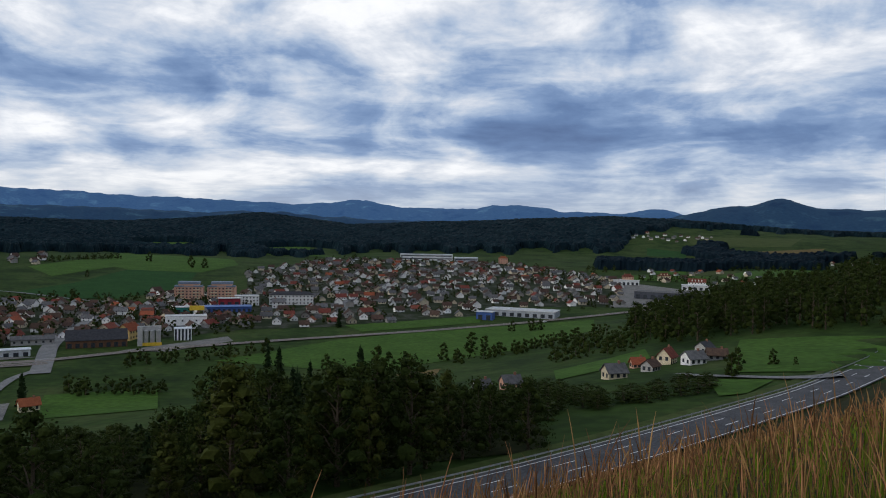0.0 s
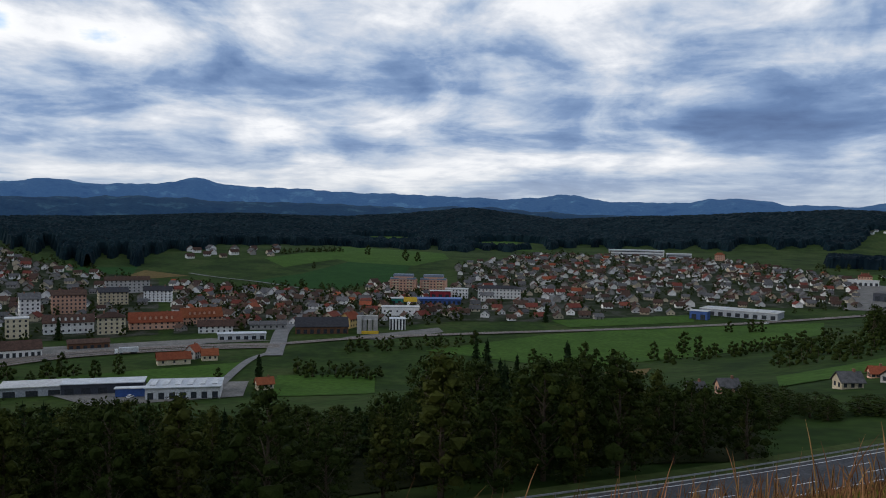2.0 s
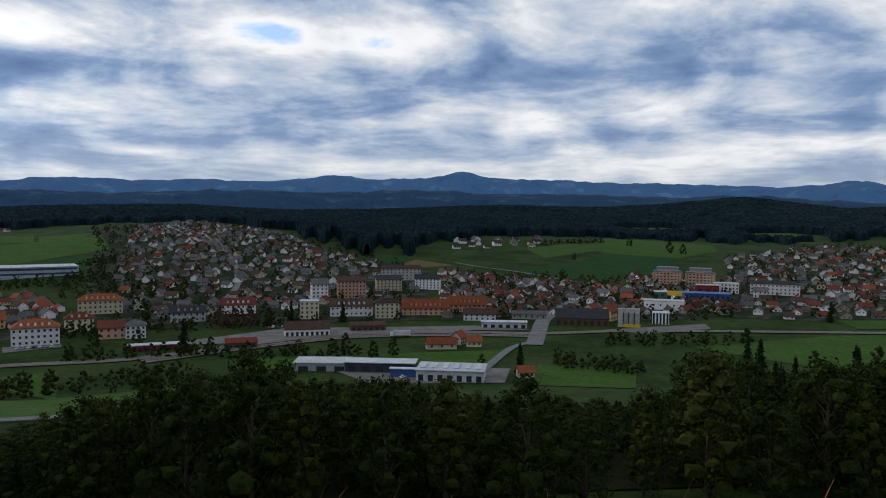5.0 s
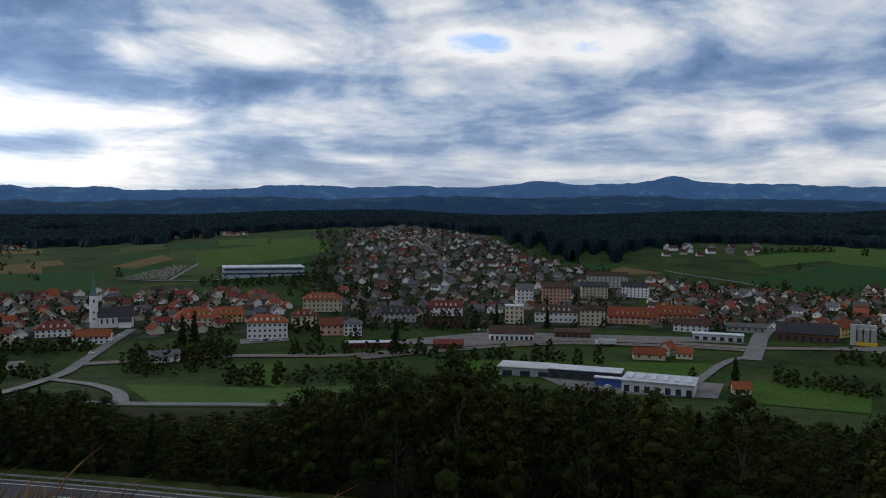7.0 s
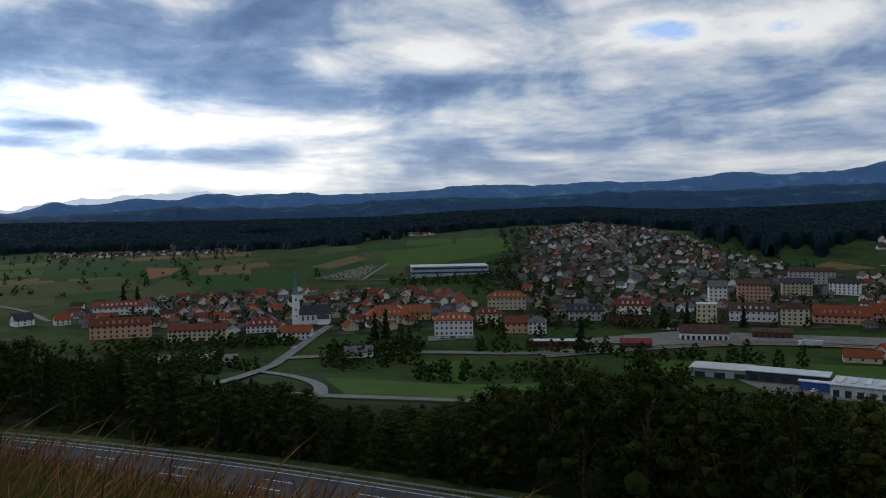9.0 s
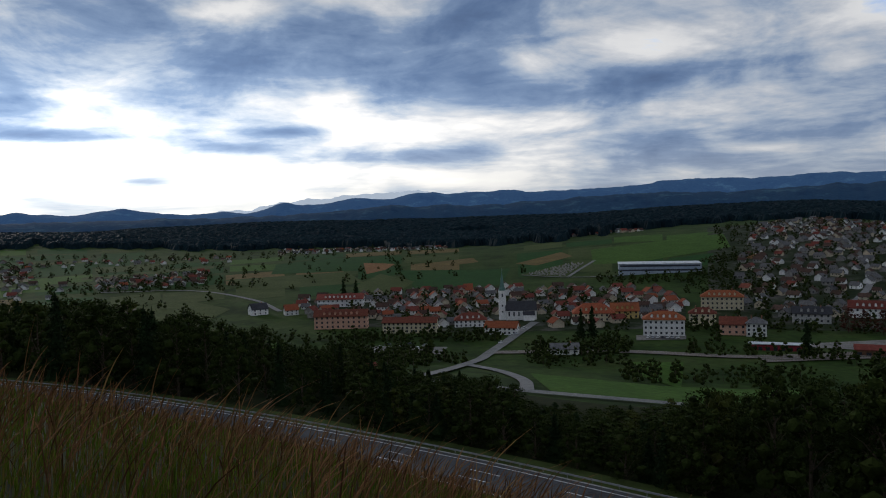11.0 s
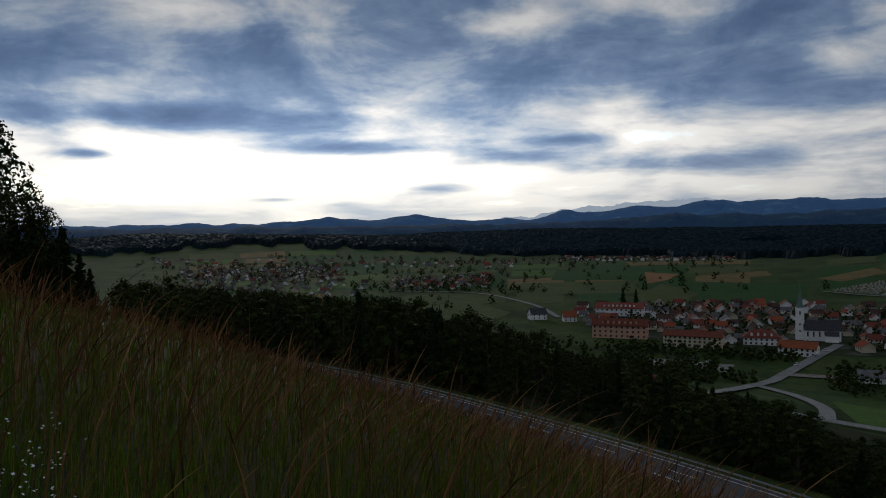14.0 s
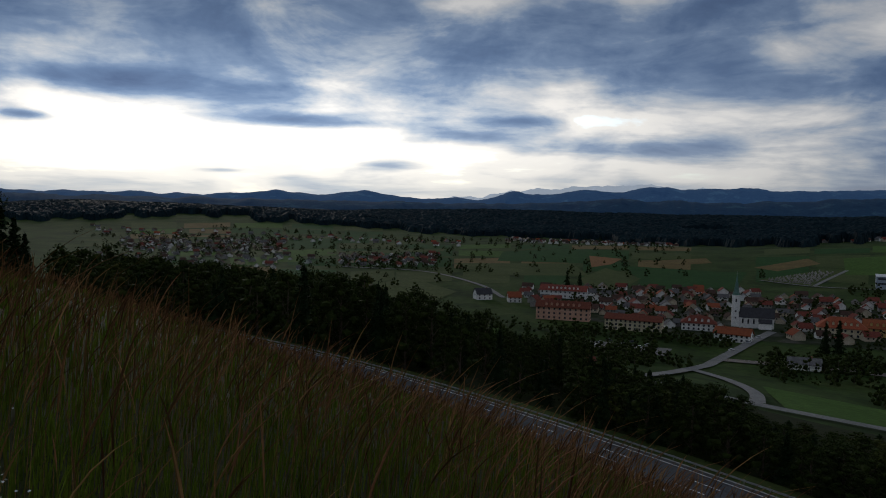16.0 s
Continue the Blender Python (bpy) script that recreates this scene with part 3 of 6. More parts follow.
def wood(outline, n, gap, kinds, keep=slope_wood, low=5.0, high=30.0):
    """The foremost trees of a wood stand singly; the mass behind them is one."""
    p = scatter(rng, outline, n, gap, keep)
    h = canopy_heights(rng, p, 0.0, high)
    p, h = p[h > 1.2], np.maximum(h[h > 1.2], low)
    r = np.hypot(p[:, 0], p[:, 1])
    z = ground_z(p[:, 0], p[:, 1])
    front = np.argsort(r)[:len(r) // 5]
    for i in front:
        src = kinds[rng.integers(len(kinds))]
        full = max(v[2] for v in src.children[1].bound_box)
        s = h[i] / full
        w = max(s, 0.5) * rng.uniform(0.9, 1.2)
        src.scale = (w, w, s)
        tagged(copy_thing(src, pose(p[i, 0], p[i, 1], z[i] - 0.3, 0, 0, rng.uniform(0, 360))), group="front trees of the slope wood")
        src.scale = (1, 1, 1)
    back = np.setdiff1d(np.arange(len(r)), front)
    grove("wood", rng, (BACK + BACK[:3] * 2 + BACK_FIR * 2) if len(kinds) > 4 else BACK[:3], p[back], "dense dark mixed wood on the slope below the motorway", h[back])


wood([(66, 125), (66, 215), (56, 235), (48, 250), (30, 255), (14, 262), (4, 250), (-7, 240), (-9, 150), (-4, 138), (2, 128), (10, 118), (25, 108), (40, 102), (55, 102)], 440, 4.9, DARK * 4 + PALE * 2 + FIR)
wood([(66, 125), (66, 215), (76, 235), (84, 280), (92, 330), (104, 470), (120, 520), (120, 250), (104, 190), (88, 135), (76, 110)], 540, 5.2, DARK * 2 + FIR * 3)
wood([(84, 128), (76, 112), (66, 106), (58, 104), (58, 195), (66, 188), (72, 190), (78, 200), (84, 220)], 230, 4.4, DARK * 3 + PALE + FIR, low=4.5)
wood([(-6, 195), (-6, 262), (-12, 266), (-18, 258), (-20, 240), (-18, 224), (-12, 205)], 85, 4.8, DARK, low=4.5, high=8)
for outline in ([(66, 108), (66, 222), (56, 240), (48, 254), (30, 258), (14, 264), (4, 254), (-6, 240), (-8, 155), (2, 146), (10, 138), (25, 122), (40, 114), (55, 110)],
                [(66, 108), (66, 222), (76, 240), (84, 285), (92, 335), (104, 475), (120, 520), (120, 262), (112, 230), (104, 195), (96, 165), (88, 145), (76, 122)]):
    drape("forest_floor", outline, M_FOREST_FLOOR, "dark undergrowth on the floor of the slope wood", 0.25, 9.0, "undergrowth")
for b, r, s, kinds in ((2.6, 165, 0.74, PALE), (-0.4, 170, 0.72, PALE[:1]), (11.7, 232, 0.95, FIR), (5.8, 225, 0.84, FIR[:1]), (9.5, 240, 0.74, FIR), (37, 190, 0.6, PALE), (49, 180, 0.7, PALE), (57, 150, 0.6, PALE)):
    plant(rng, kinds, np.array([at(b, r)]), "tall trees that top the wood", s, s)


# ---- far woods ----
def far_woods():
    rng = np.random.default_rng(11)
    start = ((-45, 2400), (-30, 2480), (-17, 2420), (-12, 1850), (-5, 1700), (6, 1650), (13, 1500), (21, 1500), (31, 1300), (37, 1050), (41, 1050), (46, 1300), (52, 1700), (57, 1750), (62, 1550), (68, 1400), (78, 1550), (95, 1800), (110, 2000), (140, 2000))
    glades = ((19, 1765, 2.6, 130), (10.5, 1650, 2.4, 130), (-20, 2080, 4.5, 120), (-23, 1900, 3.0, 100), (49, 1480, 1.2, 60), (33, 1450, 1.6, 60), (75, 1980, 1.6, 60), (99, 2050, 1.2, 50))
    bear, rad = np.arange(-46, 140, 0.16), np.geomspace(1000, 3050, 210)
    B, R = np.meshgrid(bear, rad)
    B = B + rng.uniform(-0.05, 0.05, B.shape)
    R = R * (1 + rng.uniform(-0.0018, 0.0018, R.shape))
    X, Y = -np.sin(np.radians(B)) * R, np.cos(np.radians(B)) * R
    patch = np.array([noise.fractal(Vector((x / 260, y / 260, 1.7)), 1.0, 2.0, 4) for x, y in zip(X.ravel(), Y.ravel())]).reshape(X.shape)
    wooded = (R > by_bearing(B, start) + 40 * np.sin(B * 1.7) + 30 * np.sin(B * 4.1) + 110 * patch) | ((B < -11) & (R > 1330) & (patch > 0.16))
    for b, r, w, d in glades:
        wooded &= ((B - b) / w) ** 2 + ((R - r) / d) ** 2 > 1 + 0.8 * patch
    lump = rng.uniform(0, 1, X.shape)
    Z = ground_z(X, Y) + np.where(wooded, 10 + 6 * lump ** 1.3 + 5 * patch, -2.0)
    ok = (wooded[:-1, :-1].astype(int) + wooded[1:, :-1] + wooded[:-1, 1:] + wooded[1:, 1:]) > 0
    idx = np.arange(X.size).reshape(X.shape)
    faces = np.stack([idx[:-1, :-1], idx[1:, :-1], idx[1:, 1:], idx[:-1, 1:]], -1)[ok]
    used, inv = np.unique(faces, return_inverse=True)
    ob = link_mesh("far_woods", np.stack([X, Y, Z], -1).reshape(-1, 3)[used], inv.reshape(-1, 4)[:, ::-1], M_HAZED_WOODS)
    tagged(ob, "dense dark forest covering the far hills, haze blue in its colour", "forest", kind="stuff")


far_woods()


# ---- houses ----
def gable(bm, w, d, z0, rise, over, thick=0.25):
    """A pitched roof slab pair with eaves; the ridge runs along x."""
    x = w / 2 + over
    y = d / 2 + over
    drop = rise * over / (d / 2)
    for s in (1, -1):
        a = [(-x, s * y, z0 - drop), (x, s * y, z0 - drop), (x, 0, z0 + rise), (-x, 0, z0 + rise)]
        lo = [bm.verts.new(p) for p in a]
        hi = [bm.verts.new((p[0], p[1], p[2] + thick)) for p in a]
        q = lo + hi
        for f in ((0, 1, 2, 3), (7, 6, 5, 4), (0, 4, 5, 1), (1, 5, 6, 2), (2, 6, 7, 3), (3, 7, 4, 0)):
            bm.faces.new([q[i] for i in f])
    bmesh.ops.recalc_face_normals(bm, faces=bm.faces)
    return bm


def gable_wall(w, d, h, rise, base=2.0):
    bm = bmesh.new()
    pro = [(-d / 2, -base), (d / 2, -base), (d / 2, h), (0, h + rise), (-d / 2, h)]
    a = [bm.verts.new((-w / 2, y, z)) for y, z in pro]
    b = [bm.verts.new((w / 2, y, z)) for y, z in pro]
    bm.faces.new(a[::-1])
    bm.faces.new(b)
    for i in range(5):
        bm.faces.new((a[i], a[(i + 1) % 5], b[(i + 1) % 5], b[i]))
    bmesh.ops.recalc_face_normals(bm, faces=bm.faces)
    return bm


PLASTER = {
    "chalk": surface("weathered_white_plaster", [(0.66, 0.65, 0.63), (0.82, 0.81, 0.79)], 2.5, 0.9, random_tint=0.3),
    # dun and sand: grey and cream plaster darkened to look like backlit walls
    "dun": surface("weathered_grey_plaster", [(0.20, 0.19, 0.175), (0.32, 0.305, 0.285)], 2.5, 0.9, random_tint=0.3),
    "sand": surface("weathered_cream_plaster", [(0.42, 0.36, 0.26), (0.56, 0.49, 0.37)], 2.5, 0.9, random_tint=0.25),
    "white": surface("white_plaster", [(0.64, 0.63, 0.61), (0.78, 0.77, 0.75)], 2.5, 0.9, random_tint=0.18),
    "cream": surface("cream_plaster", [(0.48, 0.41, 0.28), (0.60, 0.53, 0.38)], 2.5, 0.9, random_tint=0.15),
    "grey": surface("grey_plaster", [(0.30, 0.29, 0.28), (0.42, 0.41, 0.39)], 2.5, 0.9, random_tint=0.15),
    "yellow": surface("yellow_plaster", [(0.44, 0.31, 0.12), (0.54, 0.40, 0.17)], 2.5, 0.9, random_tint=0.1),
    "pink": surface("salmon_plaster", [(0.48, 0.27, 0.19), (0.56, 0.34, 0.25)], 2.5, 0.9, random_tint=0.1),
}
TILES = {
    "red": surface("red_roof_tiles", [(0.115, 0.036, 0.026), (0.18, 0.056, 0.038)], 1.6, 0.85, random_tint=0.25),
    "orange": surface("orange_roof_tiles", [(0.185, 0.056, 0.028), (0.26, 0.080, 0.038)], 1.6, 0.85, random_tint=0.2),
    "brown": surface("brown_roof_tiles", [(0.045, 0.029, 0.023), (0.085, 0.052, 0.039)], 1.6, 0.85, random_tint=0.3),
    "grey": surface("grey_roof_tiles", [(0.065, 0.064, 0.066), (0.13, 0.126, 0.126)], 1.6, 0.8, random_tint=0.3),
    "dark": surface("dark_slate", [(0.030, 0.030, 0.034), (0.052, 0.052, 0.058)], 1.6, 0.7, random_tint=0.2),
    "sheet": surface("pale_sheet_roof", [(0.42, 0.44, 0.46), (0.56, 0.58, 0.60)], 6, 0.6, random_tint=0.1),
}
M_PANE = surface("window_glass", [(0.02, 0.025, 0.03), (0.05, 0.055, 0.065)], 1.0, 0.15)
M_CHIMNEY = surface("brick_chimney", [(0.20, 0.09, 0.06), (0.28, 0.14, 0.10)], 0.6, 0.9)
NAMED = {"chalk": "whitish", "dun": "grey", "sand": "cream", "white": "white", "cream": "cream", "grey": "grey", "yellow": "yellow", "pink": "salmon"}


def pane_row(parent, n, x0, x1, z, y, face, w=1.1, h=1.4, mesh=None):
    """Windows in a row on a long face (face +1 or -1 in y), or on an end (face 'e' or 'w')."""
    me = mesh or pane_mesh(w, h)
    for i in range(n):
        q = x0 + (x1 - x0) * (i + 0.5) / n
        ob = new("window", me)
        ob.parent = parent
        ob.matrix_basis = pose(q, y, z, 0, 0, 0 if face < 0 else 180)


PANES = {}


def pane_mesh(w, h):
    if (w, h) not in PANES:
        bm = boxes((-w / 2, w / 2, -0.06, 0.05, -h / 2, h / 2))
        me = bpy.data.meshes.new("window")
        bm.to_mesh(me)
        bm.free()
        me.materials.append(M_PANE)
        PANES[w, h] = me
    return PANES[w, h]


def house(w, d, h, rise, wall, roof, storeys=2, windows=3, name="house", label="", chimney=True, over=0.6):
    root = new(name)
    part("wall", gable_wall(w, d, h, rise), PLASTER[wall], root)
    part("roof", gable(bmesh.new(), w, d, h, rise, over), TILES[roof], root)
    if chimney:
        part("chimney", boxes((w * 0.2, w * 0.2 + 0.7, -0.35, 0.35, h + rise * 0.5, h + rise + 1.0)), M_CHIMNEY, root)
    for s in range(storeys):
        z = h * (s + 0.55) / storeys
        for f in (-1, 1):
            pane_row(root, windows, -w / 2, w / 2, z, f * d / 2, f)
    for sx in (1, -1):
        for k, q in enumerate((-0.22, 0.22)):
            ob = new("window", pane_mesh(1.1, 1.4))
            ob.parent = root
            ob.matrix_basis = pose(sx * w / 2, q * d, h * (0.75 if storeys > 1 else 0.5), 0, 0, 90 if sx > 0 else -90)
    return tagged(root, label or f"{NAMED[wall]} plastered house with a {roof} tiled gable roof", "house")


TAKEN = []  # (x, y, radius) of the plots that stand


def free(p, rad):
    return all((p[0] - x) ** 2 + (p[1] - y) ** 2 > (rad + q) ** 2 for x, y, q in TAKEN)


def put(root, bearing, r, turn=0.0, rad=14.0, sink=0.0):
    """Stand a thing at a bearing and distance; turn: degrees from facing the lookout with its long side."""
    p = site(bearing, r)
    root.matrix_basis = pose(p.x, p.y, p.z - sink, 0, 0, bearing + turn)
    TAKEN.append((p.x, p.y, rad))
    return root


# ---- landmarks ----
def hip(bm, w, d, z0, rise, over=0.7):
    x, y = w / 2 + over, d / 2 + over
    k = max(x - y, 0.3)
    lo = [bm.verts.new(p) for p in ((-x, -y, z0), (x, -y, z0), (x, y, z0), (-x, y, z0))]
    eave = [bm.verts.new((v.co.x, v.co.y, z0 + 0.3)) for v in lo]
    a, b = bm.verts.new((-k, 0, z0 + rise)), bm.verts.new((k, 0, z0 + rise))
    bm.faces.new(lo[::-1])
    for i in range(4):
        bm.faces.new((lo[i], lo[(i + 1) % 4], eave[(i + 1) % 4], eave[i]))
    bm.faces.new((eave[0], eave[1], b, a))
    bm.faces.new((eave[1], eave[2], b))
    bm.faces.new((eave[2], eave[3], a, b))
    bm.faces.new((eave[3], eave[0], a))
    return bm


def block(w, d, h, wall, name, label, category="building", storeys=3, windows=8, roof="flat", rise=3.0, tiles="red", win=(1.3, 1.5)):
    """A large building: walls, flat or pitched roof, rows of windows on both long faces and the ends."""
    root = new(name)
    if roof == "flat":
        part("wall", boxes((-w / 2, w / 2, -d / 2, d / 2, -3, h)), wall if not isinstance(wall, str) else PLASTER[wall], root)
        part("roof", boxes((-w / 2 - 0.3, w / 2 + 0.3, -d / 2 - 0.3, d / 2 + 0.3, h, h + 0.5)), TILES[tiles], root)
    elif roof == "hip":
        part("wall", boxes((-w / 2, w / 2, -d / 2, d / 2, -3, h)), wall if not isinstance(wall, str) else PLASTER[wall], root)
        part("roof", hip(bmesh.new(), w, d, h, rise), TILES[tiles], root)
    else:
        part("wall", gable_wall(w, d, h, rise), wall if not isinstance(wall, str) else PLASTER[wall], root)
        part("roof", gable(bmesh.new(), w, d, h, rise, 0.7, 0.35), TILES[tiles], root)
    if roof != "flat":
        for q in (-0.28, 0.22):
            part("chimney", boxes((q * w, q * w + 0.8, -0.9, -0.1, h + rise * 0.6, h + rise + 1.2)), M_CHIMNEY, root)
        if w > 17 and rise >= 4:
            for i in range(int(w // 5)):
                q = (i + 0.5) / int(w // 5) - 0.5
                dormer = part("dormer", gable_wall(3.0, 1.5, 1.3, 0.7, 0.4), wall if not isinstance(wall, str) else PLASTER[wall], root)
                dormer.matrix_basis = pose(q * w * 0.72, -d * 0.30, h + rise * 0.30 + 0.2, 0, 0, 90)
                part("dormer_roof", gable(bmesh.new(), 3.0, 1.5, 1.3, 0.7, 0.2, 0.12), TILES[tiles], dormer)
    for s in range(storeys):
        z = h * (s + 0.55) / storeys
        for f in (-1, 1):
            pane_row(root, windows, -w / 2, w / 2, z, f * d / 2, f, *win)
        n = max(2, int(d / 4))
        for sx in (1, -1):
            for i in range(n):
                ob = new("window", pane_mesh(*win))
                ob.parent = root
                ob.matrix_basis = pose(sx * w / 2, -d / 2 + d * (i + 0.5) / n, z, 0, 0, 90 if sx > 0 else -90)
    return tagged(root, label, category)


M_CLAD_BLUE = surface("blue_cladding", [(0.03, 0.07, 0.22), (0.045, 0.10, 0.30)], 3, 0.5)
M_CLAD_NAVY = surface("navy_cladding", [(0.025, 0.030, 0.045), (0.045, 0.052, 0.07)], 4, 0.5)
M_CLAD_WHITE = surface("white_cladding", [(0.44, 0.45, 0.46), (0.58, 0.59, 0.60)], 5, 0.65)
M_CLAD_GREY = surface("grey_cladding", [(0.26, 0.28, 0.31), (0.36, 0.38, 0.41)], 5, 0.6)
M_GLASSY = surface("bluish_curtain_wall", [(0.24, 0.29, 0.36), (0.36, 0.41, 0.48)], 5, 0.35)
M_WOOD = surface("brown_boards", [(0.10, 0.05, 0.03), (0.16, 0.085, 0.05)], 1.5, 0.85)
M_YELLOW = surface("yellow_panel", [(0.60, 0.38, 0.03), (0.70, 0.46, 0.05)], 2, 0.5)
M_GREEN = surface("green_cladding", [(0.02, 0.16, 0.13), (0.03, 0.22, 0.18)], 3, 0.5)
M_REDCLAD = surface("crimson_cladding", [(0.20, 0.02, 0.03), (0.28, 0.04, 0.05)], 3, 0.6)
M_COPPER = surface("green_copper", [(0.07, 0.14, 0.12), (0.12, 0.20, 0.175)], 1.5, 0.6)
M_CONCRETE = surface("pale_concrete", [(0.26, 0.255, 0.24), (0.38, 0.37, 0.35)], 3, 0.85)
TILES["bluegrey"] = surface("blue_grey_roofing", [(0.12, 0.15, 0.20), (0.20, 0.235, 0.29)], 3, 0.6)
TILES["blue"] = surface("blue_sheet_roof", [(0.03, 0.09, 0.26), (0.05, 0.13, 0.34)], 4, 0.5)
TILES["pale"] = surface("pale_flat_roof", [(0.40, 0.40, 0.39), (0.52, 0.52, 0.51)], 8, 0.8)


def church():
    root = new("church")
    nave = part("nave", gable_wall(25, 12, 8.5, 6.5), PLASTER["white"], root, "white plastered nave")
    part("nave_roof", gable(bmesh.new(), 25, 12, 8.5, 6.5, 0.5, 0.3), TILES["dark"], root, "steep dark slate roof")
    part("sacristy", gable_wall(9, 5, 5, 2.5), PLASTER["white"], root).matrix_basis = pose(6, -8, 0)
    part("sacristy_roof", gable(bmesh.new(), 9, 5, 5, 2.5, 0.4), TILES["dark"], root).matrix_basis = pose(6, -8, 0)
    bm = boxes((-2.9, 2.9, -2.9, 2.9, -3, 24.5), (-3.15, 3.15, -3.15, 3.15, 23.9, 24.5), (-3.1, 3.1, -3.1, 3.1, 14.6, 15.0))
    tower = part("tower", bm, PLASTER["white"], root, "slim white bell tower")
    tower.matrix_basis = pose(-15.2, 0, 0)
    bm = bmesh.new()
    rings = [(3.3, 24.5), (2.2, 27.0), (1.5, 31.0), (0.12, 40.5)]
    vs = [[bm.verts.new((r * math.cos(k * math.pi / 4 + math.pi / 8), r * math.sin(k * math.pi / 4 + math.pi / 8), z)) for k in range(8)] for r, z in rings]
    for a, b in zip(vs, vs[1:]):
        for k in range(8):
            bm.faces.new((a[k], a[(k + 1) % 8], b[(k + 1) % 8], b[k]))
    part("spire", bm, M_COPPER, root, "pointed green copper spire").matrix_basis = pose(-15.2, 0, 0)
    part("cross", boxes((-0.08, 0.08, -0.08, 0.08, 40, 43), (-0.7, 0.7, -0.08, 0.08, 41.6, 41.8)), M_STEEL, root).matrix_basis = pose(-15.2, 0, 0)
    pane_row(nave, 6, -12, 12, 5.2, -6, -1, 1.2, 3.6)
    pane_row(nave, 6, -12, 12, 5.2, 6, 1, 1.2, 3.6)
    for z, h in ((20.5, 2.6), (12, 1.4), (7, 1.2)):
        pane_row(tower, 1, -0.5, 0.5, z, -2.9, -1, 1.1, h)
        for sx in (-1, 1):
            ob = new("window", pane_mesh(1.1, h))
            ob.parent = tower
            ob.matrix_basis = pose(sx * 2.9, 0, z, 0, 0, 90 * sx)
    return tagged(root, "white baroque church with a dark roof and green spire", "church")


spired = put(church(), 71.6, 600, 4, 24)
spired.scale = (0.92, 0.92, 0.92)
TAKEN.append((*at(71.9, 572), 17))
TAKEN.append((*at(61.5, 512), 18))

TOWN_BLOCKS = "large buildings of the town"
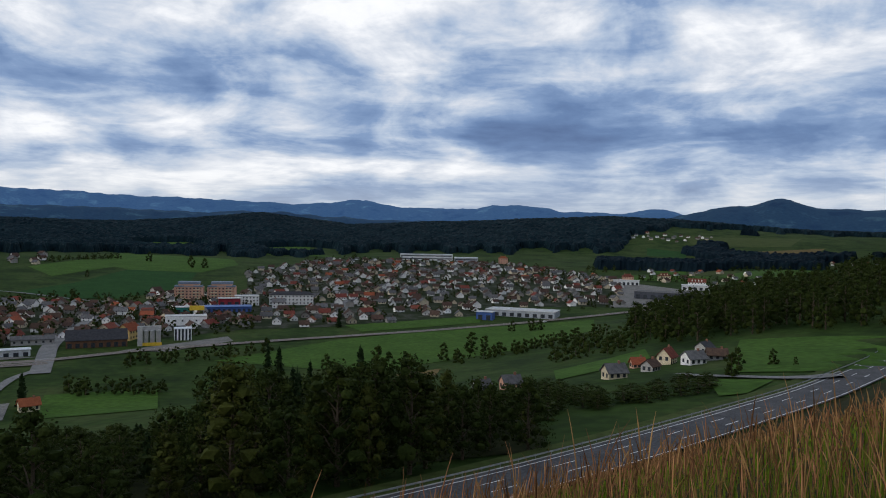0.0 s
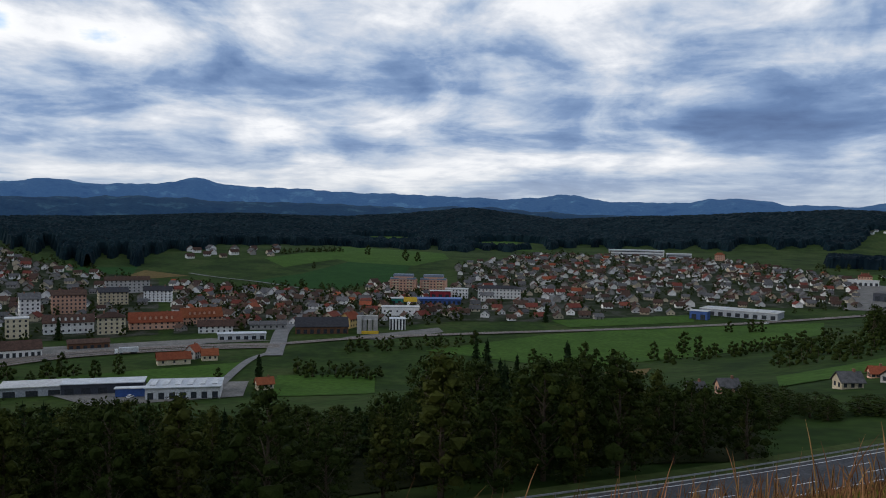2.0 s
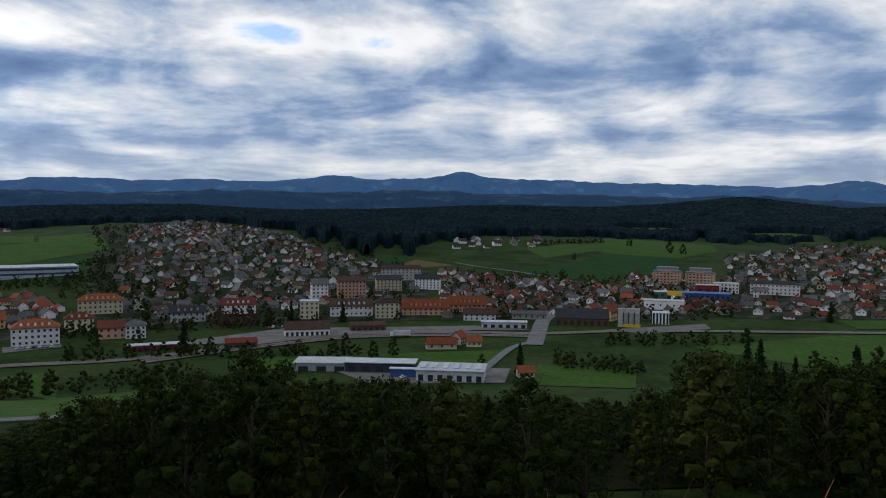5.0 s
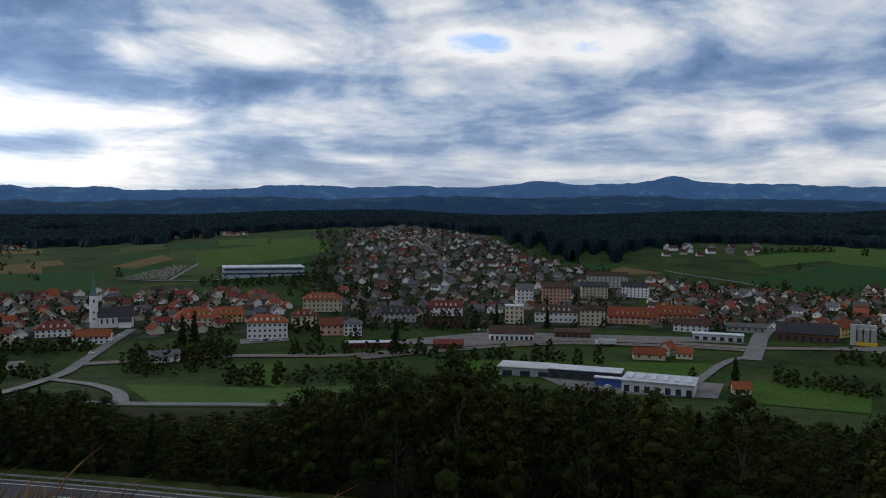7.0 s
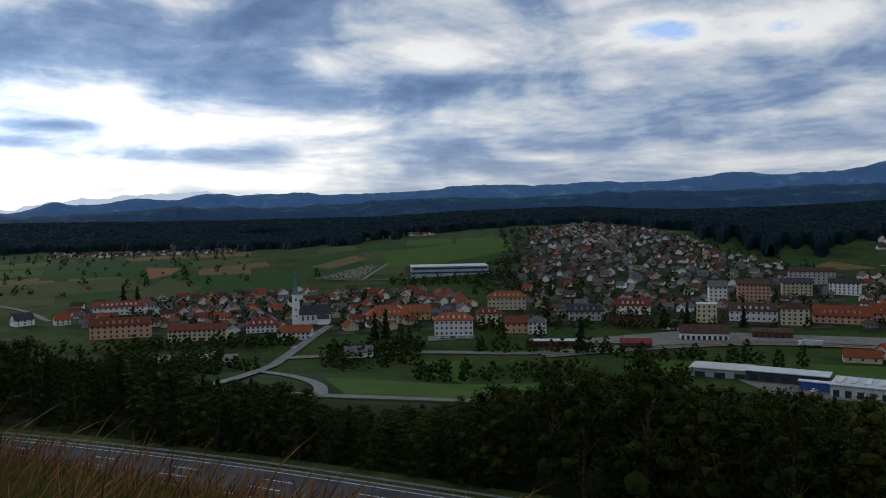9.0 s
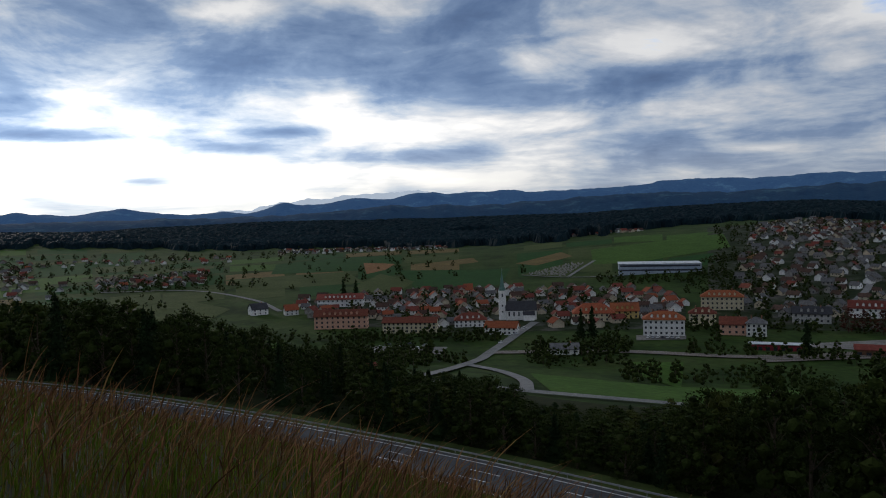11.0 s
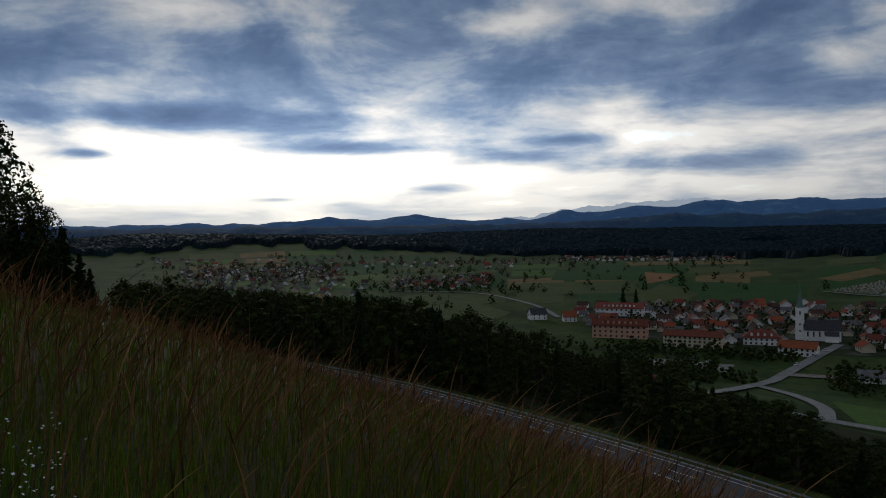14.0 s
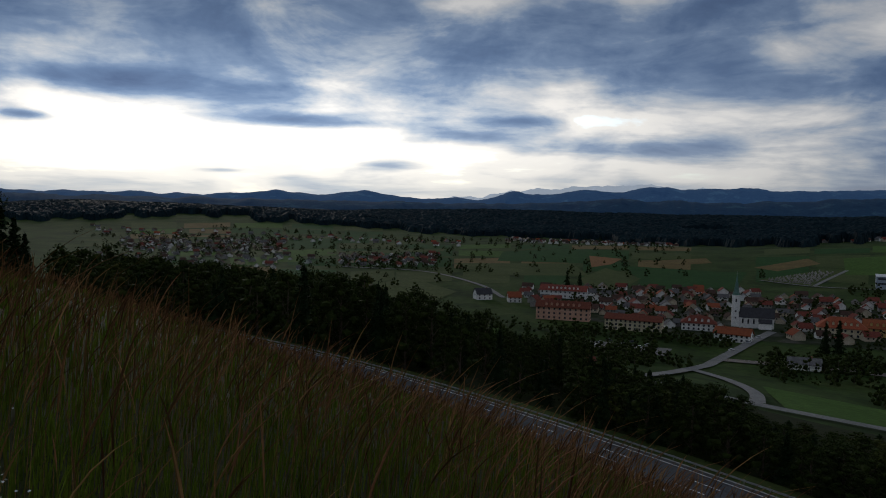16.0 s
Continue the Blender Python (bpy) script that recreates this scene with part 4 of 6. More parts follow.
# bearing, distance, width, depth, height, wall, roof, rise, tiles, storeys, windows, turn, label
for b, r, w, d, h, wall, roof, rise, tiles, st, wn, turn, label in (
    (61.5, 530, 26, 13, 10.5, "white", "hip", 5, "orange", 3, 8, 0, "white three-storey town house with an orange hipped roof"),
    (79.7, 552, 38, 11, 7.5, "cream", "gable", 3, "red", 3, 12, -10, "long cream apartment house with a low red roof"),
    (75.3, 572, 23, 12, 5, "white", "hip", 5, "red", 2, 7, 0, "low white house under a large red hipped roof"),
    (73.0, 535, 22, 10, 5, "white", "gable", 3.5, "orange", 2, 7, -14, "long white street house with an orange roof"),
    (66.4, 590, 30, 16, 6, "cream", "hip", 7, "orange", 2, 8, 4, "broad cream house with a deep orange roof"),
    (64.2, 602, 20, 12, 6, "yellow", "gable", 5, "orange", 2, 5, 4, "ochre house with an orange gabled roof"),
    (84.7, 585, 39, 12, 9.5, "pink", "gable", 4, "red", 3, 10, -8, "salmon terrace of flats with a red roof"),
    (84.7, 712, 41, 16, 7, "white", "gable", 4, "red", 2, 10, -8, "white row of flats with a broad red roof"),
    (58.9, 574, 18, 11, 8, "cream", "hip", 4, "red", 3, 5, 0, "cream three-storey house with a red hipped roof"),
    (57.6, 642, 31, 12, 10, "cream", "hip", 5, "orange", 3, 9, 0, "long cream school house with an orange roof"),
    (56.9, 538, 16, 11, 7, "pink", "gable", 4, "red", 2, 4, 0, "pink villa with a red gabled roof"),
    (55.4, 534, 12, 10, 8, "white", "hip", 4, "grey", 3, 4, 0, "white town house with a grey mansard roof"),
    (52.0, 590, 24, 11, 7, "grey", "gable", 4, "dark", 2, 6, 3, "long grey house with a dark roof"),
    (48.6, 620, 26, 11, 7, "white", "gable", 4.5, "red", 2, 7, 0, "white house with a long red roof behind trees"),
    (42.9, 676, 14, 13, 15, "white", "gable", 4, "grey", 5, 4, 6, "white five-storey block of flats"),
    (40.6, 696, 25, 13, 15, "pink", "gable", 3.5, "brown", 5, 8, 4, "pinkish five-storey block of flats with balconies"),
    (37.9, 742, 24, 13, 11, "cream", "gable", 3.6, "dark", 4, 7, 6, "pale four-storey block of flats with a dark roof"),
    (35.0, 756, 24, 13, 10, "white", "gable", 3.6, "dark", 4, 7, -6, "pale four-storey block of flats with a dark roof"),
    (37.0, 815, 40, 13, 12, "grey", "gable", 3, "brown", 4, 10, 4, "grey block of flats with a brown roof"),
    (43.6, 592, 14, 11, 13, "cream", "flat", 0, "pale", 4, 4, 0, "cream four-storey block with a flat roof"),
    (40.6, 604, 32, 12, 8, "white", "gable", 4.5, "brown", 2, 9, 3, "long white house with dormers and a brown roof"),
    (38.0, 596, 18, 13, 11.5, "cream", "hip", 3.5, "brown", 4, 5, 3, "cream corner block with a hipped roof"),
    (35.2, 612, 36, 14, 5.6, "pink", "gable", 6.2, "orange", 2, 9, 5, "salmon terrace with a deep orange roof and dormers"),
    (32.2, 632, 30, 14, 5.6, "pink", "gable", 6.2, "orange", 2, 8, 10, "salmon terrace with an orange roof"),
    (31.2, 588, 24, 10, 5, "white", "gable", 3.5, "brown", 2, 6, 0, "white workshop with a brown roof"),
    (27.6, 600, 26, 10, 3.6, "grey", "gable", 2, "grey", 1, 6, 0, "long low grey garage row"),
    (21.8, 606, 15, 10, 7, "yellow", "gable", 4.5, "orange", 2, 4, 60, "orange-yellow house with a tiled gable roof"),
    (18.3, 598, 12, 10, 8, "white", "flat", 0, "sheet", 3, 5, 0, "white mill building with tall windows"),
    (18.1, 672, 32, 14, 7, "white", "flat", 0, "pale", 1, 6, 0, "long white hall with a flat roof"),
    (10.9, 796, 43, 15, 10, "white", "hip", 3, "dark", 3, 12, 0, "white three-storey school with a dark roof"),
    (11.8, 770, 12, 9, 6, "white", "gable", 3, "grey", 2, 3, 0, "low white wing in front of the school"),
    (14.0, 790, 23, 12, 9, "white", "flat", 0, "pale", 3, 7, 0, "white flat-roofed office block"),
    (-4.4, 1400, 16, 12, 10, "pink", "hip", 4, "orange", 3, 5, 0, "salmon house on the town's edge"),
    (-13.3, 1130, 16, 12, 7, "pink", "hip", 4, "red", 2, 5, 0, "pink house on the meadow's edge"),
    (-15.8, 1150, 18, 12, 7, "cream", "hip", 4, "red", 2, 5, 0, "cream house on the meadow's edge"),
    (-18.0, 1080, 22, 13, 6, "white", "gable", 4, "red", 2, 6, 0, "white farmhouse with a red roof"),
):
    win = (1.3, 3.0) if "mill" in label else (1.3, 1.5)
    tagged(put(block(w, d, h, wall, "apartment_block" if "flats" in label else "town_building", label, storeys=st, windows=wn, roof=roof, rise=rise, tiles=tiles, win=win), b, r, turn, max(w, d) * 0.5), group=TOWN_BLOCKS)

for b in (17.9, 15.7):
    flats = new("apartment_block")
    part("wall", boxes((-14, 14, -8, 8, -3, 12), (-10, 10, -6, 7, 12, 15), (-13.9, -12, -9, -8, 0, 11), (12, 13.9, -9, -8, 0, 11)), PLASTER["pink"], flats)
    part("roof", boxes((-13.5, -4.5, -8.6, 2, 12.02, 13.6), (4.5, 13.5, -8.6, 2, 12.02, 13.6), (-10.5, 10.5, -6.5, 7.4, 15.02, 17.2), (-4, 4, -8.4, -6.6, 12.02, 12.8)), TILES["bluegrey"], flats, "stepped blue-grey roofing")
    for s in range(4):
        pane_row(flats, 8, -14, 14, 1.8 + 2.9 * s, -8, -1, 1.6, 1.4)
        part("balcony", boxes((-11, -4, -9.2, -8.003, 0.4 + 2.9 * s, 1.3 + 2.9 * s)), PLASTER["cream"], flats)
        part("balcony", boxes((4, 11, -9.2, -8.003, 0.4 + 2.9 * s, 1.3 + 2.9 * s)), PLASTER["cream"], flats)
    put(tagged(flats, "salmon stepped apartment block with blue-grey roofs", "apartment block", "large buildings of the town"), b, 838, -6, 18)


def hall(w, d, h, wall, tiles, name, label, doors=4, pitch=0.0, vents=0, door_mat=None, bands=0):
    """An industrial shed: walls, thin roof, doors along the front, rooflights."""
    root = new(name)
    part("wall", boxes((-w / 2, w / 2, -d / 2, d / 2, -3, h)), wall, root)
    if pitch:
        part("roof", gable(bmesh.new(), w, d, h + 0.02, pitch, 0.5, 0.3), TILES[tiles], root)
        part("gable_end", gable_wall(w - 0.4, d - 0.4, h, pitch - 0.1), wall, root)
    else:
        part("roof", boxes((-w / 2 - 0.5, w / 2 + 0.5, -d / 2 - 0.8, d / 2 + 0.5, h + 0.003, h + 0.4)), TILES[tiles], root)
    for i in range(doors):
        q = -w / 2 + w * (i + 0.5) / doors
        part("door", boxes((q - w / doors * 0.27, q + w / doors * 0.27, -d / 2 - 0.06, -d / 2 + 0.1, 0, h * 0.62)), door_mat or M_PANE, root)
    for i in range(bands):
        z = h * (i + 0.55) / bands
        part("window_band", boxes((-w / 2 + 1.5, w / 2 - 1.5, -d / 2 - 0.06, -d / 2 + 0.1, z - 0.9, z + 0.9)), M_CLAD_NAVY, root, "dark band of windows")
    for i in range(vents):
        q = -w / 2 + w * (i + 0.5) / vents
        part("rooflight", boxes((q - 1.2, q + 1.2, -d * 0.3, d * 0.3, h + 0.4, h + 0.9)), M_CLAD_WHITE, root)
    return tagged(root, label, "hall")


put(hall(36, 12, 5.0, M_CLAD_NAVY, "sheet", "warehouse", "long dark open-fronted storage hall with a thin pale roof", 5), 38.4, 404, -8, 18)
put(hall(15, 3, 4.2, M_CLAD_BLUE, "sheet", "blue_shed", "bright blue clad shed front beside the storage hall", 0), 36.6, 388, -8, 4)
put(hall(33, 20, 5.5, M_CLAD_WHITE, "sheet", "warehouse", "white warehouse with a pale sheet roof and dark doors", 7, vents=6), 33.2, 386, -6, 20)
put(hall(28, 16, 4.2, M_CLAD_GREY, "pale", "storage_hall", "low grey hall with a gravelled roof", 3), 42.6, 412, -8, 16)
put(hall(32, 7, 3.4, M_REDCLAD, "sheet", "railway_station", "low red station building with a pale roof", 8), 54.0, 486, 3, 17)
put(hall(29, 11, 4.6, PLASTER["white"], "brown", "goods_shed", "long white goods shed with a steep brown roof", 9, 4.5), 43.8, 522, 4, 15)
put(hall(24, 9, 3.6, M_WOOD, "brown", "timber_shed", "low brown timber shed beside the tracks", 6, 2.0), 39.4, 540, 4, 12)
put(hall(18, 8, 3.6, M_WOOD, "red", "timber_shed", "brown timber railway shed with a red roof", 4, 2.2), 48.4, 482, 3, 9)
put(hall(32, 9, 4.0, M_CLAD_WHITE, "sheet", "garage_row", "long white garage with a pale sheet roof", 6), 29.4, 556, 2, 16)
put(hall(38, 17, 5.0, M_WOOD, "dark", "sawmill", "dark brown timber mill hall with a huge pitched roof", 8, 6.0), 23.8, 582, 2, 20)
put(hall(44, 18, 4.6, M_CLAD_BLUE, "blue", "store", "blue clad store with a blue flat roof", 10), 15.4, 748, 2, 26)
put(hall(16, 12, 5.0, M_GREEN, "pale", "store_wing", "teal clad wing of the store", 3), 18.2, 742, 2, 10)
put(hall(20, 10, 8.5, M_REDCLAD, "pale", "store_wing", "crimson clad wing behind the store", 3), 15.2, 775, 2, 11)
put(hall(66, 26, 5.5, M_CLAD_GREY, "pale", "shopping_hall", "wide grey shopping hall with a flat roof", 9, vents=5), -5.9, 745, -14, 33)
put(hall(15, 10, 7.0, M_CLAD_BLUE, "sheet", "store_wing", "blue clad entrance wing of the shopping hall", 2), -3.2, 712, -14, 8)
put(hall(67, 26, 8.0, M_CLAD_NAVY, "grey", "shopping_hall", "dark navy shopping hall with a flat roof", 8), -16.0, 925, -14, 33)
put(hall(40, 15, 6.0, M_CLAD_WHITE, "sheet", "storage_hall", "white storage hall with a pale roof", 6), -18.1, 1035, 0, 20)
put(hall(34, 15, 6.0, M_CLAD_WHITE, "pale", "storage_hall", "white storage hall with a pale roof", 6), -13.2, 1085, 0, 18)
put(hall(85, 38, 9.0, M_GLASSY, "sheet", "school", "long bluish glazed school with a white flat roof", 0, vents=8, bands=2), 61.8, 878, 4, 44)
put(hall(95, 34, 10.0, M_CLAD_WHITE, "sheet", "factory", "large white factory before the forest", 0, bands=2), 1.2, 1440, 0, 48)
put(hall(42, 30, 7.0, M_CLAD_GREY, "sheet", "factory", "grey factory wing with a pale roof", 0, bands=1), -1.7, 1425, 0, 24)


def silos():
    root = new("silo_group")
    for k in range(3):
        V, F = tube([(0, 0, -2), (0, 0, 10), (0, 0, 11)], [1.6, 1.6, 0.5], 16)
        F.append(tuple(range(32, 48)))
        ob = link_mesh("silo", V, F, M_CONCRETE, root, "pale cylindrical silo")
        ob.matrix_basis = pose(-4 + 4 * k, -1, 0)
    part("loading_base", boxes((-6.2, 6.2, -3.4, -2.9, 0, 2.2)), M_YELLOW, root, "yellow loading gantry")
    part("lift_tower", boxes((-9.5, -6.2, -3, 4, -2, 13), (-9.7, 5.9, 1, 4.2, 10, 13)), PLASTER["grey"], root, "grey lift tower and gallery")
    return tagged(root, "three pale concrete silos with a grey tower", "silo")


put(silos(), 20.3, 576, 0, 9)
sign = new("sign_pylon")
part("pole", boxes((4.0, 4.8, -0.4, 0.4, -1, 9)), M_STEEL, sign)
part("panel", boxes((-7, 5, -0.3, 0.3, 9, 13)), M_YELLOW, sign, "plain yellow sign panel")
put(tagged(sign, "tall yellow sign on a pole before the store", "sign"), 17.3, 690, 0, 4)

# the farm under the road
for w, d, h, rise, wall, roof, b, r, turn, label in (
    (9, 7, 3.4, 3.2, "cream", "grey", -12.5, 276, 30, "cream farmhouse with a grey roof beside the orchard"),
    (6, 5, 2.6, 2.4, "pink", "orange", -14.1, 308, 20, "small barn with a bright orange roof"),
    (9, 7, 4.2, 3.8, "cream", "red", -16.1, 313, 70, "tall farmhouse with a steep red roof"),
    (9, 8, 3.2, 3.0, "white", "grey", -17.9, 305, 35, "white farmhouse with a grey gabled roof"),
    (9, 6, 2.8, 2.6, "grey", "brown", -19.4, 315, 10, "weathered barn with a brown roof"),
    (7, 6, 2.8, 2.4, "grey", "brown", -15.0, 292, 60, "low shed with a dark roof"),
    (8, 7, 3.0, 2.8, "grey", "dark", -18.6, 345, 60, "dark barn at the wood's edge"),
    (8, 6, 3.4, 2.8, "pink", "grey", -5.1, 272, 25, "red-walled barn with a pale grey roof"),
    (7, 6, 2.6, 2.2, "grey", "grey", -3.0, 280, 25, "low shed with a pale grey roof"),
    (8, 6, 3.0, 2.6, "cream", "orange", 27.8, 393, 12, "small cream hut with an orange roof by the lane"),
    (18, 9, 3.4, 3.2, "cream", "orange", 34.0, 471, 6, "long cream railway house with an orange roof"),
    (9, 8, 3.4, 3.0, "cream", "orange", 31.6, 480, 4, "small railway house with an orange roof"),
    (8, 7, 4.6, 3.6, "grey", "orange", 32.7, 487, 60, "dark gabled house beside the tracks"),
    (9, 8, 4.5, 3.5, "pink", "red", 83.2, 232, 30, "red-roofed house half hidden in the trees"),
    (16, 8, 3.4, 2.8, "white", "grey", 68.5, 458, 6, "white cottage with a grey roof among trees"),
    (14, 11, 5.0, 4.5, "white", "dark", 90.6, 684, 20, "white house with a dark roof at the village edge"),
    (11, 10, 4.5, 4.0, "white", "orange", 88.3, 672, 10, "white house with an orange roof at the village edge"),
):
    k = 0.78 if r < 350 else 1.0
    tagged(put(house(w * k, d * k, h * k, rise * k, wall, roof, storeys=2 if h > 4 else 1, windows=3, label=label), b, r, turn, max(w, d) * 0.6), group="single houses in the valley")


# ---- vehicles ----
M_TYRE = surface("tyre_rubber", [(0.012, 0.012, 0.013), (0.022, 0.022, 0.023)], 0.2, 0.9)
CAR_PAINT = {k: surface(k + "_car_paint", [c, tuple(1.15 * v for v in c)], 2.0, 0.35) for k, c in (("white", (0.62, 0.62, 0.62)), ("dark", (0.03, 0.035, 0.05)), ("silver", (0.35, 0.36, 0.38)), ("red", (0.30, 0.03, 0.03)))}


def car(paint):
    root = new("car")
    bm = bmesh.new()
    pro = [(-2.1, 0.35), (2.1, 0.35), (2.15, 0.75), (1.2, 0.92), (-1.9, 0.98), (-2.15, 0.8)]
    a = [bm.verts.new((x, -0.85, z)) for x, z in pro]
    b = [bm.verts.new((x, 0.85, z)) for x, z in pro]
    bm.faces.new(a), bm.faces.new(b[::-1])
    for i in range(6):
        bm.faces.new((a[i], b[i], b[(i + 1) % 6], a[(i + 1) % 6]))
    bmesh.ops.recalc_face_normals(bm, faces=bm.faces)
    part("body", bm, CAR_PAINT[paint], root)
    bm = boxes((-1.3, 0.5, -0.66, 0.66, 1.38, 1.45))
    part("roof", bm, CAR_PAINT[paint], root)
    bm = boxes((-1.75, 1.15, -0.78, 0.78, 0.9, 1.38))
    for v in bm.verts:
        if v.co.z > 1:
            v.co.x = v.co.x * 0.68 - 0.25
            v.co.y *= 0.85
    part("cabin", bm, M_PANE, root, "dark glazed cabin")
    for x in (-1.35, 1.35):
        for y in (-0.8, 0.8):
            V, F = tube([(0, 0, -0.1), (0, 0, 0.1)], [0.32, 0.32], 10)
            F += [tuple(range(9, -1, -1)), tuple(range(10, 20))]
            wheel = link_mesh("wheel", V, F, M_TYRE, root)
            wheel.matrix_basis = pose(x, y, 0.32, 90)
            V, F = tube([(0, 0, -0.11), (0, 0, 0.11)], [0.19, 0.19], 8)
            link_mesh("rim", V, F + [tuple(range(7, -1, -1)), tuple(range(8, 16))], M_STEEL, wheel, "grey wheel rim")
    return tagged(root, f"{paint} parked car", "car")


CARS = {k: car(k) for k in CAR_PAINT}
rng = np.random.default_rng(21)


def park(b, r, turn, paint, label, dz=0.45):
    p = site(b, r, dz)
    tagged(copy_thing(CARS[paint], pose(p.x, p.y, p.z, 0, 0, b + turn)), label, group="cars")


for k in range(7):
    park(62.6 - 0.34 * k, 514, 80, ("white", "silver", "white", "dark")[k % 4], "parked car in front of the white town house")
for k in range(9):
    park(46.5 - 0.33 * k, 548 + 3 * (k % 2), 80, ("red", "white", "dark", "silver")[k % 4], "parked car in the railway yard")
for k in range(8):
    park(82.5 - 0.55 * k, 480 + 9 * (k % 3), 30, ("white", "silver", "dark")[k % 3], "parked car on the lot below the flats")
for b, r, paint in ((73.1, 494, "white"), (72.0, 528, "silver"), (71.4, 552, "white"), (36.8, 384, "white"), (35.0, 380, "dark"), (-7.5, 700, "white"), (-13.0, 860, "silver"), (-14.5, 862, "dark")):
    park(b, r, 60, paint, f"{paint} car on a street of the town")
for (off, along, paint) in ((10.2, 152, "dark"), (6.8, 189, "silver")):
    d_ = edge[along + 1] - edge[along]
    d_ /= np.linalg.norm(d_)
    p_ = edge[along] + SIDE * off * np.array([-d_[1], d_[0]])
    tagged(copy_thing(CARS[paint], pose(p_[0], p_[1], ROAD_Z + 0.01, 0, 0, math.degrees(math.atan2(d_[1], d_[0])))), f"{paint} car on the motorway", group="cars")
retire(CARS.values())

lorry = new("lorry")
part("trailer", boxes((-6.5, 4.5, -1.25, 1.25, 1.1, 3.9)), M_CLAD_WHITE, lorry, "plain white box trailer")
part("cab", boxes((4.9, 6.9, -1.2, 1.2, 0.6, 3.2)), CAR_PAINT["white"], lorry)
part("windscreen", boxes((6.85, 6.95, -1.1, 1.1, 1.9, 2.9)), M_PANE, lorry)
for x in (-5, -3.8, -2.6, 3.2, 5.8):
    for y in (-1.1, 1.1):
        V, F = tube([(0, 0, -0.15), (0, 0, 0.15)], [0.5, 0.5], 10)
        F += [tuple(range(9, -1, -1)), tuple(range(10, 20))]
        link_mesh("wheel", V, F, M_TYRE, lorry).matrix_basis = pose(x, y, 0.5, 90)
put(tagged(lorry, "white articulated lorry parked in the railway yard", "lorry"), 37.0, 509, 184, 8, -0.45)


# ---- the town's houses ----
rng = np.random.default_rng(3)
KIT = {}
for roof in ("red", "orange", "brown", "grey"):
    for wall in ("chalk", "sand", "dun"):
        KIT[roof, wall, 0] = house(11, 9, 4.1, 3.4, wall, roof, windows=2, over=0.9)
        KIT[roof, wall, 1] = house(9, 8, 2.9, 3.2, wall, roof, storeys=1, windows=2, over=0.9)
COUNT = 0
FAR = []


def district(outline, n, gap, mix, group, big=1.0, walls=(0.46, 0.26, 0.28)):
    """Houses with their streets' rough grain inside an outline."""
    global COUNT
    places = scatter(rng, outline, n, gap, lambda p: free(p, 5.0))
    z = ground_z(places[:, 0], places[:, 1])
    grain = rng.uniform(0, 90)
    for (x, y), h in zip(places, z):
        key = (rng.choice(list(mix), p=np.array(list(mix.values())) / sum(mix.values())), ("chalk", "sand", "dun")[rng.choice(3, p=walls)], rng.integers(2))
        s = rng.uniform(0.82, 1.15) * big
        turn = grain + rng.choice((0, 90)) + rng.normal() * 9
        if math.hypot(x, y) < 760 and COUNT < 190:
            src = KIT[key]
            src.scale = (s * rng.uniform(0.9, 1.2), s, s)
            tagged(copy_thing(src, pose(x, y, h, 0, 0, turn)), group=group)
            src.scale = (1, 1, 1)
            COUNT += 1
        else:
            FAR.append((x, y, h, turn, s, key))


WARM = {"orange": 1.1, "red": 2.4, "brown": 4.5, "grey": 2}
MIXED = {"orange": 0.4, "red": 1.6, "brown": 5, "grey": 3.5}
OLD = {"orange": 1.5, "red": 3, "brown": 4.5, "grey": 2}
DULL = {"red": 0.8, "brown": 4, "grey": 4}
district([(14, 645), (5, 668), (-3, 745), (-3, 800), (-13, 850), (-13, 1150), (-5, 1400), (8, 1400), (14, 1100)], 540, 12.6, MIXED, "houses of the east town", 0.82)
district([(34, 590), (27.5, 610), (20.5, 640), (20.5, 790), (34, 880)], 150, 12.5, WARM, "houses by the level crossing", 0.8)
district([(20.4, 635), (14, 655), (14, 860), (20.4, 900)], 70, 12.5, MIXED, "houses round the store", 0.8)
district([(57, 600), (44, 640), (36, 650), (36, 900), (43, 1040), (46, 1250), (52, 1480), (55, 1420), (56.2, 1000), (56.5, 800)], 430, 13.0, DULL, "houses of the hillside quarter", 0.82, (0.34, 0.26, 0.40))
district([(87, 640), (78, 570), (66, 556), (62, 590), (60, 660), (62, 760), (76, 820), (88, 770)], 210, 11.8, OLD, "houses of the old town", 0.82)
district([(-14, 1150), (-22, 1050), (-22, 1300), (-14, 1350)], 24, 20, WARM, "houses of the east hamlet", 0.75)
district([(89, 1450), (77, 1400), (77, 1600), (89, 1620)], 120, 14, MIXED, "houses of the upper village", 0.75)
district([(101, 950), (94, 960), (94, 1130), (101, 1100)], 70, 13, WARM, "houses of the middle village", 0.75)
district([(116, 1150), (105, 1150), (105, 1420), (116, 1450)], 150, 13, DULL, "houses of the west village", 0.75)
district([(33, 1080), (27, 1130), (27, 1260), (33, 1200)], 20, 20, DULL, "houses on the field hill")
district([(-13, 1980), (-19, 2000), (-19, 2120), (-13, 2100)], 26, 20, DULL, "houses of the far hamlet", 0.75)
district([(-20, 1620), (-30, 1700), (-30, 1760), (-20, 1690)], 16, 24, WARM, "houses of the far hamlet", 0.75)
district([(70, 1500), (63, 1480), (63, 1530), (70, 1560)], 16, 22, WARM, "houses below the forest")
district([(118, 1600), (92, 1300), (92, 1440), (118, 1800)], 70, 22, WARM, "scattered western farms", 0.75)
district([(118, 900), (103, 900), (103, 1120), (118, 1140)], 60, 16, DULL, "scattered western farms", 0.75)
for k in KIT.values():
    retire([k])


